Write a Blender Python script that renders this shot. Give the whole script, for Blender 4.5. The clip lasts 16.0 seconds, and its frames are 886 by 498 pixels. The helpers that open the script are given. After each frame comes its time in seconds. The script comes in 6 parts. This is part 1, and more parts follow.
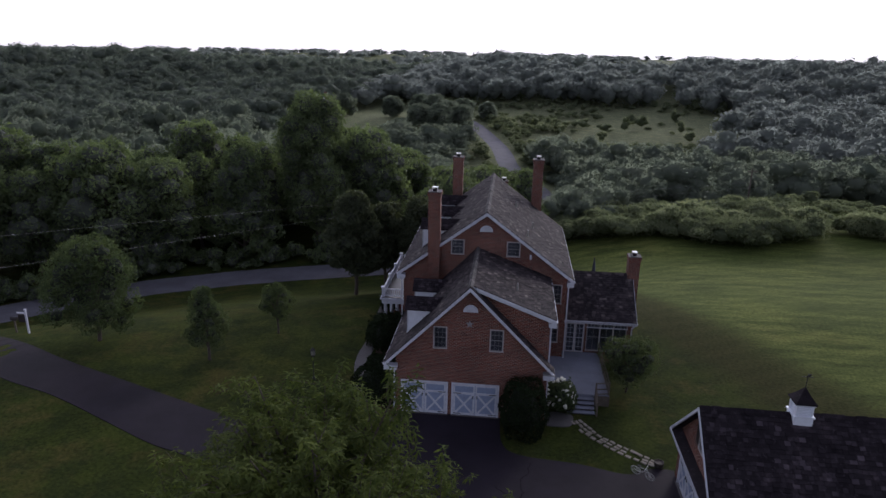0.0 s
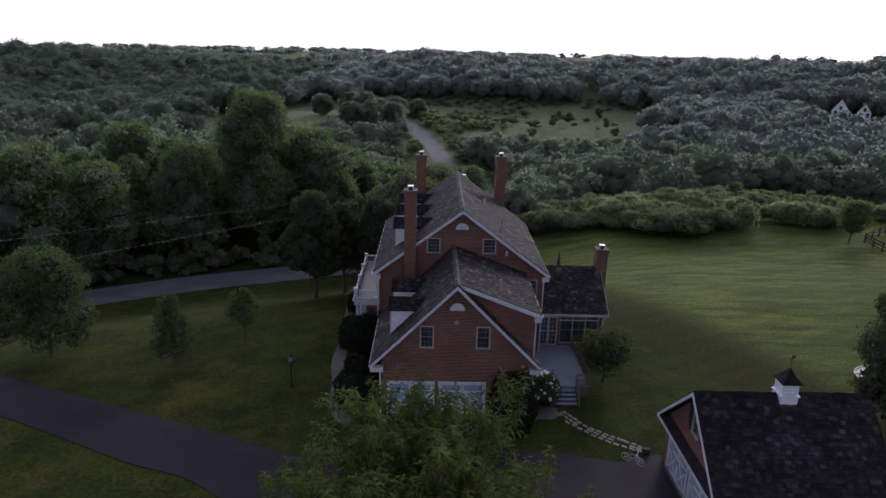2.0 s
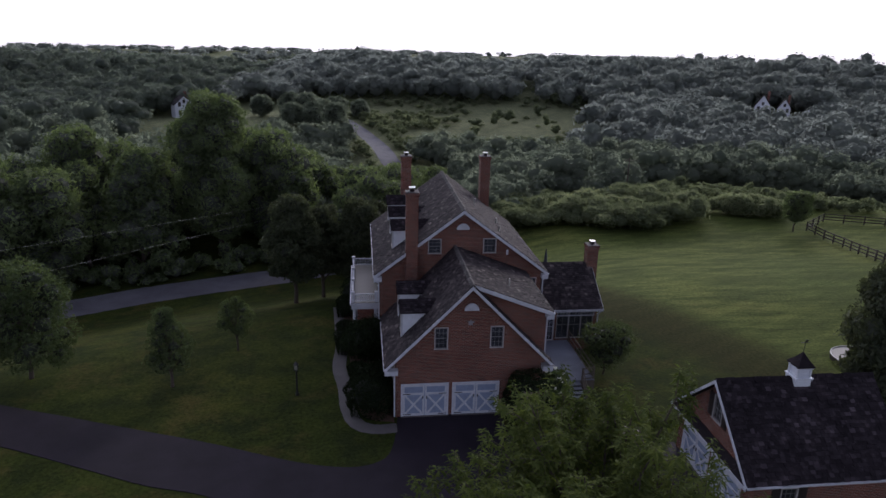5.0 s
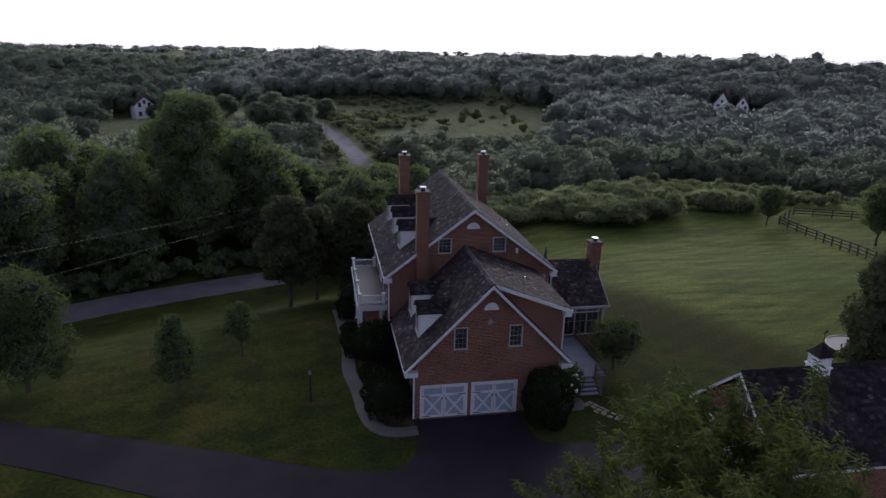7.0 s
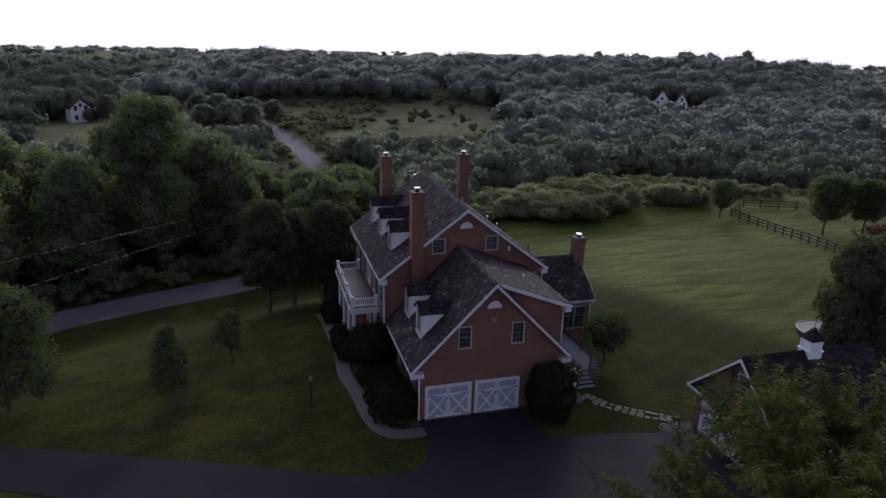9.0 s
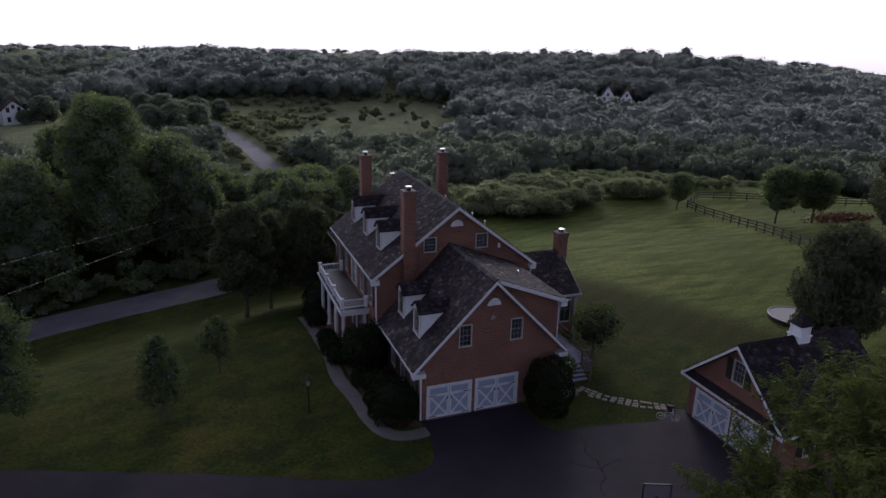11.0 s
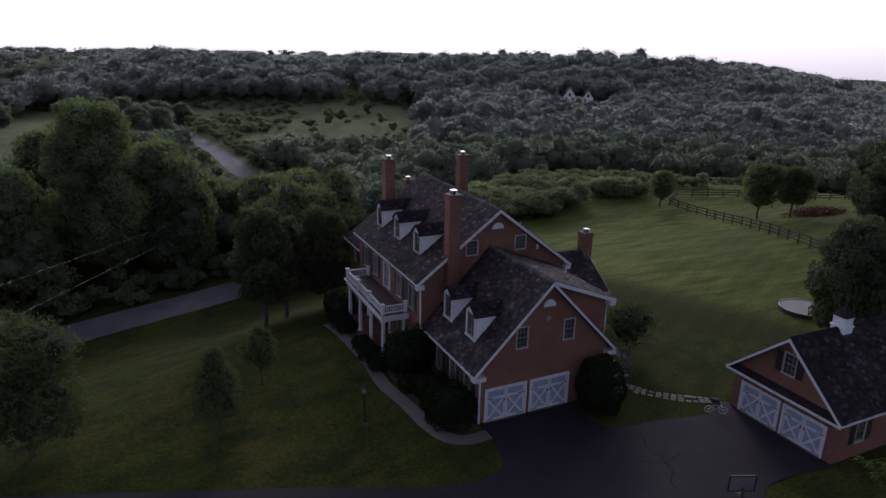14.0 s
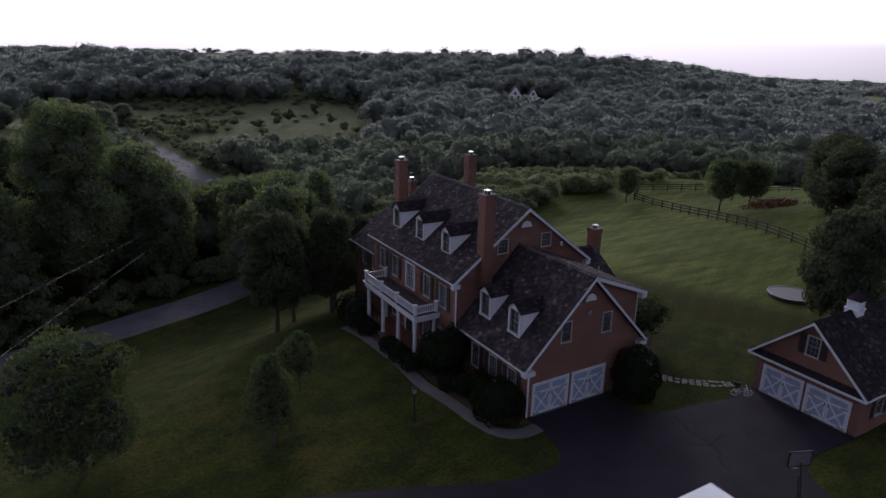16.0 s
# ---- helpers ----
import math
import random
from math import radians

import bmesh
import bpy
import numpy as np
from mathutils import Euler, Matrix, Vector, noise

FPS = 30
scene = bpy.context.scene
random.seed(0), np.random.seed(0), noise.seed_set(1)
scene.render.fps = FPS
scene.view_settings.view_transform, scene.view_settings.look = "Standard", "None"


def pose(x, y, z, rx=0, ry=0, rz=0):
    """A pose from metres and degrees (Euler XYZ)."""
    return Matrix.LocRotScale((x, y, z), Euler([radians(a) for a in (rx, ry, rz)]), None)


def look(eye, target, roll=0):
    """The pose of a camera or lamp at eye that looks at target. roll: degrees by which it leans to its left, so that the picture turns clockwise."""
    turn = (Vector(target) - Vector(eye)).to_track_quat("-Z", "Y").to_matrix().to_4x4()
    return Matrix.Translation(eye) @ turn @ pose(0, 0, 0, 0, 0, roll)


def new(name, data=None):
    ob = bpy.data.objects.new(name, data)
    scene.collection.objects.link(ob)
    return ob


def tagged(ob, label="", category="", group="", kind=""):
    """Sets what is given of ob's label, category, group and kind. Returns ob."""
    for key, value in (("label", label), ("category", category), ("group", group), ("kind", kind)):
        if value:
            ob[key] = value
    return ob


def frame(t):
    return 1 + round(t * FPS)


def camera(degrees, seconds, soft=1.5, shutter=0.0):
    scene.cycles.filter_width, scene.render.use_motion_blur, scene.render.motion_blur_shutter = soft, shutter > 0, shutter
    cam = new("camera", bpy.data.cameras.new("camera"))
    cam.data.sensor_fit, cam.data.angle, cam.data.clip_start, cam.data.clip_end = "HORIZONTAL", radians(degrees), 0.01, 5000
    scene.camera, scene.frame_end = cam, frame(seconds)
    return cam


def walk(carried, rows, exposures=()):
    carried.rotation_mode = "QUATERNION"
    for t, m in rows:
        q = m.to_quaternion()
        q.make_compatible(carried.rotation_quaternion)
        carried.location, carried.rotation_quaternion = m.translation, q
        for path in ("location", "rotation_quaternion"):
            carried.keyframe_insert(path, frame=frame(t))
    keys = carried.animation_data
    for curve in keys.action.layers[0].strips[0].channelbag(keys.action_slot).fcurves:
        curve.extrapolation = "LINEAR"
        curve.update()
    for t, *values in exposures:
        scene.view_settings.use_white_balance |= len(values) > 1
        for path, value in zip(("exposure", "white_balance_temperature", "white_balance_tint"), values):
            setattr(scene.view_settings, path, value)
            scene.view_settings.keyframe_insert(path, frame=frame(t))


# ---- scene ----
cam = camera(67.4, 16.0)
PATH = [
    (0, (0.032, -0.386, 22.894), (-0.16, 1.508, 22.281), 1.1),
    (0.5, (-0.965, -0.349, 22.878), (-1.106, 1.547, 22.259), 1.3),
    (1, (-1.818, -0.351, 22.86), (-1.888, 1.55, 22.242), 1.2),
    (1.5, (-2.727, -0.352, 22.853), (-2.729, 1.55, 22.237), 1.3),
    (2, (-3.6, -0.377, 22.858), (-3.564, 1.526, 22.242), 1.4),
    (2.5, (-4.447, -0.41, 22.883), (-4.367, 1.492, 22.268), 1.4),
    (3, (-5.266, -0.46, 22.896), (-5.145, 1.44, 22.282), 1.4),
    (3.5, (-6.046, -0.456, 22.913), (-5.898, 1.442, 22.299), 1.4),
    (4, (-6.832, -0.364, 22.897), (-6.654, 1.531, 22.283), 1.4),
    (6.5, (-10.96, 0.623, 22.724), (-10.63, 2.498, 22.112), 1.5),
    (7, (-11.87, 0.823, 22.678), (-11.509, 2.692, 22.066), 1.5),
    (7.5, (-12.754, 1.04, 22.644), (-12.352, 2.901, 22.033), 1.5),
    (8, (-13.651, 1.261, 22.636), (-13.199, 3.112, 22.026), 1.5),
    (8.5, (-14.528, 1.383, 22.643), (-14.041, 3.225, 22.034), 1.5),
    (9, (-15.355, 1.547, 22.653), (-14.826, 3.377, 22.044), 1.4),
    (9.5, (-16.131, 1.84, 22.638), (-15.543, 3.652, 22.03), 1.4),
    (10, (-16.859, 2.134, 22.599), (-16.23, 3.933, 21.991), 1.4),
    (12.3, (-20.362, 3.58, 22.559), (-19.616, 5.333, 21.949), 1.3),
    (12.5, (-20.722, 3.722, 22.557), (-19.966, 5.471, 21.95), 1.3),
    (13, (-21.739, 4.178, 22.577), (-20.965, 5.919, 21.969), 1.3),
    (13.5, (-22.839, 4.694, 22.588), (-22.048, 6.428, 21.981), 1.3),
    (14, (-24.093, 5.214, 22.596), (-23.273, 6.934, 21.99), 1.3),
    (14.5, (-25.454, 5.803, 22.609), (-24.602, 7.507, 22.003), 1.4),
    (15, (-26.996, 6.452, 22.593), (-26.112, 8.14, 21.986), 1.6),
    (15.5, (-28.637, 7.144, 22.66), (-27.704, 8.805, 22.053), 1.5),
    (16, (-30.431, 7.937, 22.719), (-29.435, 9.562, 22.113), 1.5),
]
EXPOSURES = [(0.0, -0.71, 6150, 16), (4.0, -0.75, 6150, 16), (9.0, -0.93, 6150, 18), (12.5, -1.06, 6150, 19), (16.0, -1.2, 6150, 19)]
walk(cam, [(t, look(eye, target, roll)) for t, eye, target, roll in PATH], EXPOSURES)

# ---- world and light ----
SUN_AZ, SUN_EL = 28.0, 20.0          # degrees right of +y, degrees over the horizon
world = bpy.data.worlds.new("world")
scene.world = world
world.use_nodes = True
wn = world.node_tree.nodes


def sky_glow(turn, elevation, dust):
    n = wn.new("ShaderNodeTexSky")
    n.sky_type, n.sun_disc = "NISHITA", False
    n.sun_elevation, n.sun_rotation = radians(elevation), radians(turn)
    n.air_density, n.dust_density, n.ozone_density = 1.0, dust, 1.5
    return n.outputs["Color"]


def sky_mix(mode, fac, a, b):
    n = wn.new("ShaderNodeMix")
    n.data_type, n.blend_type = "RGBA", mode
    n.inputs["Factor"].default_value = fac
    for sock, v in ((n.inputs["A"], a), (n.inputs["B"], b)):
        if isinstance(v, tuple):
            sock.default_value = (*v, 1)
        else:
            world.node_tree.links.new(v, sock)
    return n.outputs["Result"]


# low sun behind haze: a broad pale glow ahead, spread to both sides, and a dim veil over the rest
glow = sky_mix("ADD", 0.7, sky_mix("ADD", 0.7, sky_glow(SUN_AZ, SUN_EL, 2.5), sky_glow(SUN_AZ - 32, SUN_EL, 2.5)), sky_glow(SUN_AZ - 64, SUN_EL, 2.5))
glow = sky_mix("ADD", 0.6, glow, sky_glow(SUN_AZ + 30, SUN_EL, 2.5))
grey = wn.new("ShaderNodeRGBToBW")
world.node_tree.links.new(glow, grey.inputs[0])
pale = sky_mix("MULTIPLY", 1.0, sky_mix("MIX", 0.85, glow, grey.outputs[0]), (0.98, 0.98, 1.08))
hazy = sky_mix("ADD", 1.0, pale, (0.8, 0.8, 1.35))
wn["Background"].inputs["Strength"].default_value = 0.12
world.node_tree.links.new(hazy, wn["Background"].inputs["Color"])
sun = new("sun", bpy.data.lights.new("sun", "SUN"))
sun.data.energy, sun.data.angle, sun.data.color = 2.0, radians(14), (1.0, 0.93, 0.82)
far = Vector((math.sin(radians(SUN_AZ)) * math.cos(radians(SUN_EL)), math.cos(radians(SUN_AZ)) * math.cos(radians(SUN_EL)), math.sin(radians(SUN_EL))))
sun.matrix_world = look(far * 600, (0, 0, 0))


# ---- materials ----
def material(name, rough=0.7, metal=0.0, spec=0.4):
    m = bpy.data.materials.new(name)
    m.use_nodes = True
    nt = m.node_tree
    b = nt.nodes["Principled BSDF"]
    b.inputs["Roughness"].default_value = rough
    b.inputs["Metallic"].default_value = metal
    b.inputs["Specular IOR Level"].default_value = spec
    return m, nt, b


def node(nt, kind, **sets):
    n = nt.nodes.new(kind)
    for k, v in sets.items():
        n.inputs[k].default_value = v
    return n


def ramp(nt, fac, stops):
    r = nt.nodes.new("ShaderNodeValToRGB")
    e = r.color_ramp.elements
    e[0].position, e[0].color = stops[0][0], (*stops[0][1], 1)
    e[1].position, e[1].color = stops[-1][0], (*stops[-1][1], 1)
    for p, c in stops[1:-1]:
        x = e.new(p)
        x.color = (*c, 1)
    nt.links.new(fac, r.inputs["Fac"])
    return r.outputs["Color"]


def mixc(nt, fac, a, b, mode="MIX"):
    n = nt.nodes.new("ShaderNodeMix")
    n.data_type, n.blend_type = "RGBA", mode
    for sock, v in ((n.inputs["Factor"], fac), (n.inputs["A"], a), (n.inputs["B"], b)):
        if isinstance(v, (int, float)):
            sock.default_value = v
        elif isinstance(v, tuple):
            sock.default_value = (*v, 1)
        else:
            nt.links.new(v, sock)
    return n.outputs["Result"]


def coords(nt, scale=(1, 1, 1)):
    g = nt.nodes.new("ShaderNodeNewGeometry")
    m = nt.nodes.new("ShaderNodeMapping")
    m.inputs["Scale"].default_value = scale
    nt.links.new(g.outputs["Position"], m.inputs["Vector"])
    return m.outputs["Vector"]


def noise_tex(nt, scale, detail=4, rough=0.6, vec=None, stretch=(1, 1, 1)):
    n = node(nt, "ShaderNodeTexNoise", Scale=scale, Detail=detail, Roughness=rough)
    nt.links.new(vec or coords(nt, stretch), n.inputs["Vector"])
    return n.outputs["Fac"]


def bump(nt, bsdf, height, strength=0.4, distance=0.02):
    b = node(nt, "ShaderNodeBump", Strength=strength, Distance=distance)
    nt.links.new(height, b.inputs["Height"])
    nt.links.new(b.outputs["Normal"], bsdf.inputs["Normal"])


def plain(name, colour, rough=0.6, metal=0.0, vary=0.25, scale=3.0, bumps=0.15, spec=0.4):
    """A painted or simple surface: one colour with soft dirt and fine grain."""
    m, nt, b = material(name, rough, metal, spec)
    dark = tuple(c * (1 - vary) for c in colour)
    lite = tuple(min(1, c * (1 + vary * 0.4)) for c in colour)
    col = ramp(nt, noise_tex(nt, scale, 6, 0.7), [(0.3, dark), (0.65, lite)])
    nt.links.new(col, b.inputs["Base Color"])
    if bumps:
        bump(nt, b, noise_tex(nt, scale * 14, 3), bumps, 0.01)
    return m


def leafy(name, dark, lite, through_light=0.4, rough=0.8, gloss=0.08, passed=(1.0, 1.0, 0.55), patchy=0.3):
    """Foliage: each leaf has its own shade, each crown its own tone; some light passes through."""
    m, nt, b = material(name, rough, 0.0, gloss)
    g = nt.nodes.new("ShaderNodeNewGeometry")
    a = ramp(nt, g.outputs["Random Per Island"], [(0.0, dark), (1.0, lite)])
    tone = ramp(nt, noise_tex(nt, 0.13, 2, 0.5), [(0.36, tuple(c * (1 - 0.35 * patchy) for c in dark)), (0.64, tuple(c * (1 + 0.35 * patchy) for c in lite))])
    col = mixc(nt, patchy, a, tone)
    nt.links.new(col, b.inputs["Base Color"])
    t = nt.nodes.new("ShaderNodeBsdfTranslucent")
    nt.links.new(mixc(nt, 1.0, col, passed, "MULTIPLY"), t.inputs["Color"])
    mx = node(nt, "ShaderNodeMixShader", Fac=through_light)
    nt.links.new(b.outputs[0], mx.inputs[1])
    nt.links.new(t.outputs[0], mx.inputs[2])
    nt.links.new(mx.outputs[0], nt.nodes["Material Output"].inputs["Surface"])
    return m


def brick_material(name, tone=1.0):
    m, nt, b = material(name, 0.85, 0, 0.25)
    g = nt.nodes.new("ShaderNodeNewGeometry")
    sep = nt.nodes.new("ShaderNodeSeparateXYZ")
    nt.links.new(g.outputs["Position"], sep.inputs[0])
    add = nt.nodes.new("ShaderNodeMath")
    nt.links.new(sep.outputs[0], add.inputs[0])
    nt.links.new(sep.outputs[1], add.inputs[1])
    com = nt.nodes.new("ShaderNodeCombineXYZ")
    nt.links.new(add.outputs[0], com.inputs[0])
    nt.links.new(sep.outputs[2], com.inputs[1])
    t = node(nt, "ShaderNodeTexBrick", Scale=1.0, **{"Mortar Size": 0.0105, "Mortar Smooth": 0.1, "Brick Width": 0.25, "Row Height": 0.095, "Bias": -0.25})
    t.inputs["Color1"].default_value = (0.125 * tone, 0.034 * tone, 0.021 * tone, 1)
    t.inputs["Color2"].default_value = (0.032 * tone, 0.0135 * tone, 0.011 * tone, 1)
    t.inputs["Mortar"].default_value = (0.27, 0.21, 0.185, 1)
    nt.links.new(com.outputs[0], t.inputs["Vector"])
    stain = ramp(nt, noise_tex(nt, 0.7, 5, 0.65), [(0.3, (0.72, 0.7, 0.7)), (0.7, (1.1, 1.08, 1.05))])
    nt.links.new(mixc(nt, 1.0, t.outputs["Color"], stain, "MULTIPLY"), b.inputs["Base Color"])
    bump(nt, b, t.outputs["Fac"], -0.3, 0.01)
    return m


def slate_material(name, base, lite):
    m, nt, b = material(name, 0.85, 0, 0.08)
    g = nt.nodes.new("ShaderNodeNewGeometry")
    mid = tuple(0.65 * p + 0.35 * q for p, q in zip(base, lite))
    c = ramp(nt, g.outputs["Random Per Island"], [(0.0, tuple(v * 0.8 for v in base)), (0.5, base), (0.88, mid), (0.97, lite), (1.0, tuple(v * 1.4 for v in lite))])
    stain = ramp(nt, noise_tex(nt, 0.9, 6, 0.7), [(0.32, (0.55, 0.55, 0.57)), (0.55, (1, 1, 1)), (0.7, (1.9, 1.85, 1.75))])
    c = mixc(nt, 1.0, c, stain, "MULTIPLY")
    lichen = ramp(nt, noise_tex(nt, 5.5, 4, 0.75), [(0.58, (0, 0, 0)), (0.7, (0.5, 0.5, 0.5))])
    c = mixc(nt, lichen, c, tuple(v * 1.7 for v in lite))
    nt.links.new(c, b.inputs["Base Color"])
    bump(nt, b, noise_tex(nt, 16, 4), 0.5, 0.015)
    return m


def ground_material():
    m, nt, b = material("grass", 0.95, 0, 0.03)
    b.inputs["Sheen Weight"].default_value = 0.03
    b.inputs["Sheen Roughness"].default_value = 0.6
    b.inputs["Sheen Tint"].default_value = (0.45, 0.6, 0.2, 1)
    big = noise_tex(nt, 0.06, 4, 0.6)
    mid = noise_tex(nt, 0.4, 6, 0.72)
    fine = noise_tex(nt, 4, 5, 0.8)
    streak = noise_tex(nt, 0.5, 5, 0.7, stretch=(0.25, 1.3, 1))
    lawn = ramp(nt, big, [(0.3, (0.021, 0.0305, 0.008)), (0.55, (0.033, 0.042, 0.0105)), (0.7, (0.047, 0.048, 0.0125))])
    lawn = mixc(nt, ramp(nt, mid, [(0.42, (0, 0, 0)), (0.62, (1, 1, 1))]), lawn, (0.0165, 0.0225, 0.009))
    lawn = mixc(nt, ramp(nt, noise_tex(nt, 0.22, 5, 0.7), [(0.52, (0, 0, 0)), (0.7, (1, 1, 1))]), lawn, (0.052, 0.046, 0.016))
    hay = ramp(nt, big, [(0.3, (0.062, 0.086, 0.026)), (0.6, (0.094, 0.114, 0.034)), (0.75, (0.12, 0.126, 0.042))])
    hay = mixc(nt, ramp(nt, streak, [(0.42, (0, 0, 0)), (0.6, (1, 1, 1))]), hay, (0.046, 0.061, 0.02))
    # the hay field begins along a ragged line east and north of the house
    g0 = nt.nodes.new("ShaderNodeNewGeometry")
    sp = nt.nodes.new("ShaderNodeSeparateXYZ")
    nt.links.new(g0.outputs["Position"], sp.inputs[0])
    def calc(op, p, q):
        n = nt.nodes.new("ShaderNodeMath")
        n.operation = op
        for sock, v in zip(n.inputs, (p, q)):
            if isinstance(v, (int, float)):
                sock.default_value = v
            else:
                nt.links.new(v, sock)
        return n.outputs[0]
    side = calc("ADD", calc("ADD", sp.outputs[0], calc("MULTIPLY", sp.outputs[1], 0.52)), calc("MULTIPLY", streak, 5.0))
    edge = nt.nodes.new("ShaderNodeMapRange")
    edge.inputs["From Min"].default_value, edge.inputs["From Max"].default_value = 43.5, 50.0
    nt.links.new(side, edge.inputs["Value"])
    c = mixc(nt, edge.outputs[0], lawn, hay)
    # a darker brown-green strip along the field's edge
    c = mixc(nt, ramp(nt, calc("DIVIDE", side, 100.0), [(0.395, (0, 0, 0)), (0.43, (0.9, 0.9, 0.9)), (0.465, (0.8, 0.8, 0.8)), (0.505, (0, 0, 0))]), c, (0.026, 0.025, 0.01))
    # coarse grey-green pasture beyond the valley
    pasture = mixc(nt, ramp(nt, mid, [(0.4, (0, 0, 0)), (0.65, (1, 1, 1))]), (0.115, 0.13, 0.085), (0.165, 0.178, 0.112))
    deep = nt.nodes.new("ShaderNodeMapRange")
    deep.inputs["From Min"].default_value, deep.inputs["From Max"].default_value = 112.0, 135.0
    nt.links.new(sp.outputs[1], deep.inputs["Value"])
    c = mixc(nt, deep.outputs[0], c, pasture)
    c = mixc(nt, 1.0, c, ramp(nt, fine, [(0.3, (0.35, 0.37, 0.35)), (0.7, (1.6, 1.55, 1.4))]), "MULTIPLY")
    # mowing lanes, across the field and softened by noise
    w = node(nt, "ShaderNodeTexWave", Scale=0.16, Distortion=2.5, Detail=2.0)
    w.inputs["Detail Scale"].default_value = 0.4
    mp = nt.nodes.new("ShaderNodeMapping")
    mp.inputs["Rotation"].default_value = (0, 0, radians(62))
    g = nt.nodes.new("ShaderNodeNewGeometry")
    nt.links.new(g.outputs["Position"], mp.inputs["Vector"])
    nt.links.new(mp.outputs["Vector"], w.inputs["Vector"])
    c = mixc(nt, 1.0, c, ramp(nt, w.outputs["Fac"], [(0.2, (0.93, 0.94, 0.92)), (0.8, (1.06, 1.05, 1.02))]), "MULTIPLY")
    nt.links.new(c, b.inputs["Base Color"])
    bump(nt, b, fine, 0.7, 0.06)
    return m


def asphalt_material(name, base, rough=0.75, spec=0.35):
    m, nt, b = material(name, rough, 0, spec)
    c = ramp(nt, noise_tex(nt, 0.35, 6, 0.65), [(0.3, tuple(v * 0.75 for v in base)), (0.7, tuple(v * 1.3 for v in base))])
    c = mixc(nt, 1.0, c, ramp(nt, noise_tex(nt, 30, 3, 0.8), [(0.3, (0.75, 0.75, 0.75)), (0.7, (1.25, 1.25, 1.25))]), "MULTIPLY")
    nt.links.new(c, b.inputs["Base Color"])
    bump(nt, b, noise_tex(nt, 45, 3, 0.7), 0.35, 0.01)
    return m


def glass_material():
    m, nt, b = material("window_glass", 0.06, 0, 0.6)
    b.inputs["Base Color"].default_value = (0.9, 0.94, 0.95, 1)
    b.inputs["Transmission Weight"].default_value = 1.0
    b.inputs["IOR"].default_value = 1.45
    return m


GRASS = ground_material()
BRICK = brick_material("brick")
BRICK_CH = brick_material("chimney_brick", 1.05)
SLATE = slate_material("slate", (0.029, 0.0245, 0.028), (0.08, 0.068, 0.068))
SLATE_DARK = slate_material("dark_shingle", (0.019, 0.0155, 0.019), (0.052, 0.043, 0.051))
SLATE_PALE = slate_material("weathered_ridge", (0.07, 0.066, 0.068), (0.26, 0.25, 0.25))
SASH = plain("grey_sash", (0.2, 0.2, 0.21), 0.5)
CASING = plain("cream_casing", (0.34, 0.325, 0.325), 0.55)
# Grey that imitates sky reflection in the window glass.
REFLECTION_BACK = plain("grey_reflection_back", (0.05, 0.055, 0.075), 0.9, vary=0.5, scale=1.2)
TRIM = plain("white_trim", (0.45, 0.47, 0.53), 0.5, vary=0.22)
CLAP = plain("white_siding", (0.6, 0.63, 0.7), 0.55, vary=0.12)
DOORP = plain("door_panel", (0.2, 0.245, 0.35), 0.5, vary=0.15)
SHUTTER = plain("dark_shutter", (0.02, 0.015, 0.015), 0.5)
IRON = plain("black_iron", (0.015, 0.015, 0.017), 0.45, vary=0.3)
GLASS = glass_material()
LINED = plain("interior_dark", (0.06, 0.055, 0.05), 0.9)
CURTAIN = plain("curtain", (0.35, 0.33, 0.32), 0.9)
ASPHALT = asphalt_material("asphalt", (0.0145, 0.0112, 0.0178), 0.8, 0.16)
ROADMAT = asphalt_material("worn_asphalt", (0.085, 0.083, 0.1))
CONCRETE = asphalt_material("concrete", (0.085, 0.08, 0.082), 0.85)
DECKMAT = asphalt_material("grey_deck", (0.15, 0.165, 0.21), 0.7)
STONE = plain("flagstone", (0.21, 0.19, 0.16), 0.85, vary=0.4, scale=6, bumps=0.5)
MULCH = plain("mulch", (0.055, 0.03, 0.02), 0.95, vary=0.5, scale=12, bumps=0.9)
BARK = plain("bark", (0.07, 0.055, 0.045), 0.9, vary=0.5, scale=8, bumps=0.8)
WOODGREY = plain("weathered_wood", (0.1, 0.085, 0.07), 0.85, vary=0.4, scale=8, bumps=0.5)
METAL = plain("bright_metal", (0.75, 0.75, 0.76), 0.3, metal=0.9, vary=0.1)
GALV = plain("galvanised", (0.5, 0.5, 0.5), 0.45, metal=0.8)
LEAF_WOOD = leafy("leaves_wood", (0.06, 0.085, 0.048), (0.16, 0.202, 0.103), 0.58, 0.6, 0.25, (1.0, 1.05, 0.6), 0.45)
# Darker copy for woods left of the glow, where less haze is imitated.
LEAF_LESS_HAZE = leafy("leaves_less_haze", (0.082, 0.104, 0.086), (0.135, 0.16, 0.125), 0.6, 0.7, 0.15, (1.1, 1.1, 1.0), 0.6)
# Paler and bluer than real leaves: aerial haze is put into the colour.
LEAF_HAZED = leafy("leaves_hazed", (0.175, 0.2, 0.186), (0.225, 0.25, 0.222), 0.7, 0.8, 0.05, (1.15, 1.15, 1.15), 0.6)
LEAF_LAWN = leafy("leaves_lawn", (0.05, 0.075, 0.038), (0.1, 0.128, 0.066), 0.5)
LEAF_NEAR = leafy("leaves_near", (0.034, 0.055, 0.016), (0.112, 0.14, 0.04), 0.45)
LEAF_SHADE = leafy("leaves_shade", (0.036, 0.047, 0.03), (0.085, 0.1, 0.06), 0.45, 0.7, 0.15)
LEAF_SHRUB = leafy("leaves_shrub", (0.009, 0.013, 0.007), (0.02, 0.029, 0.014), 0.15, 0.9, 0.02)
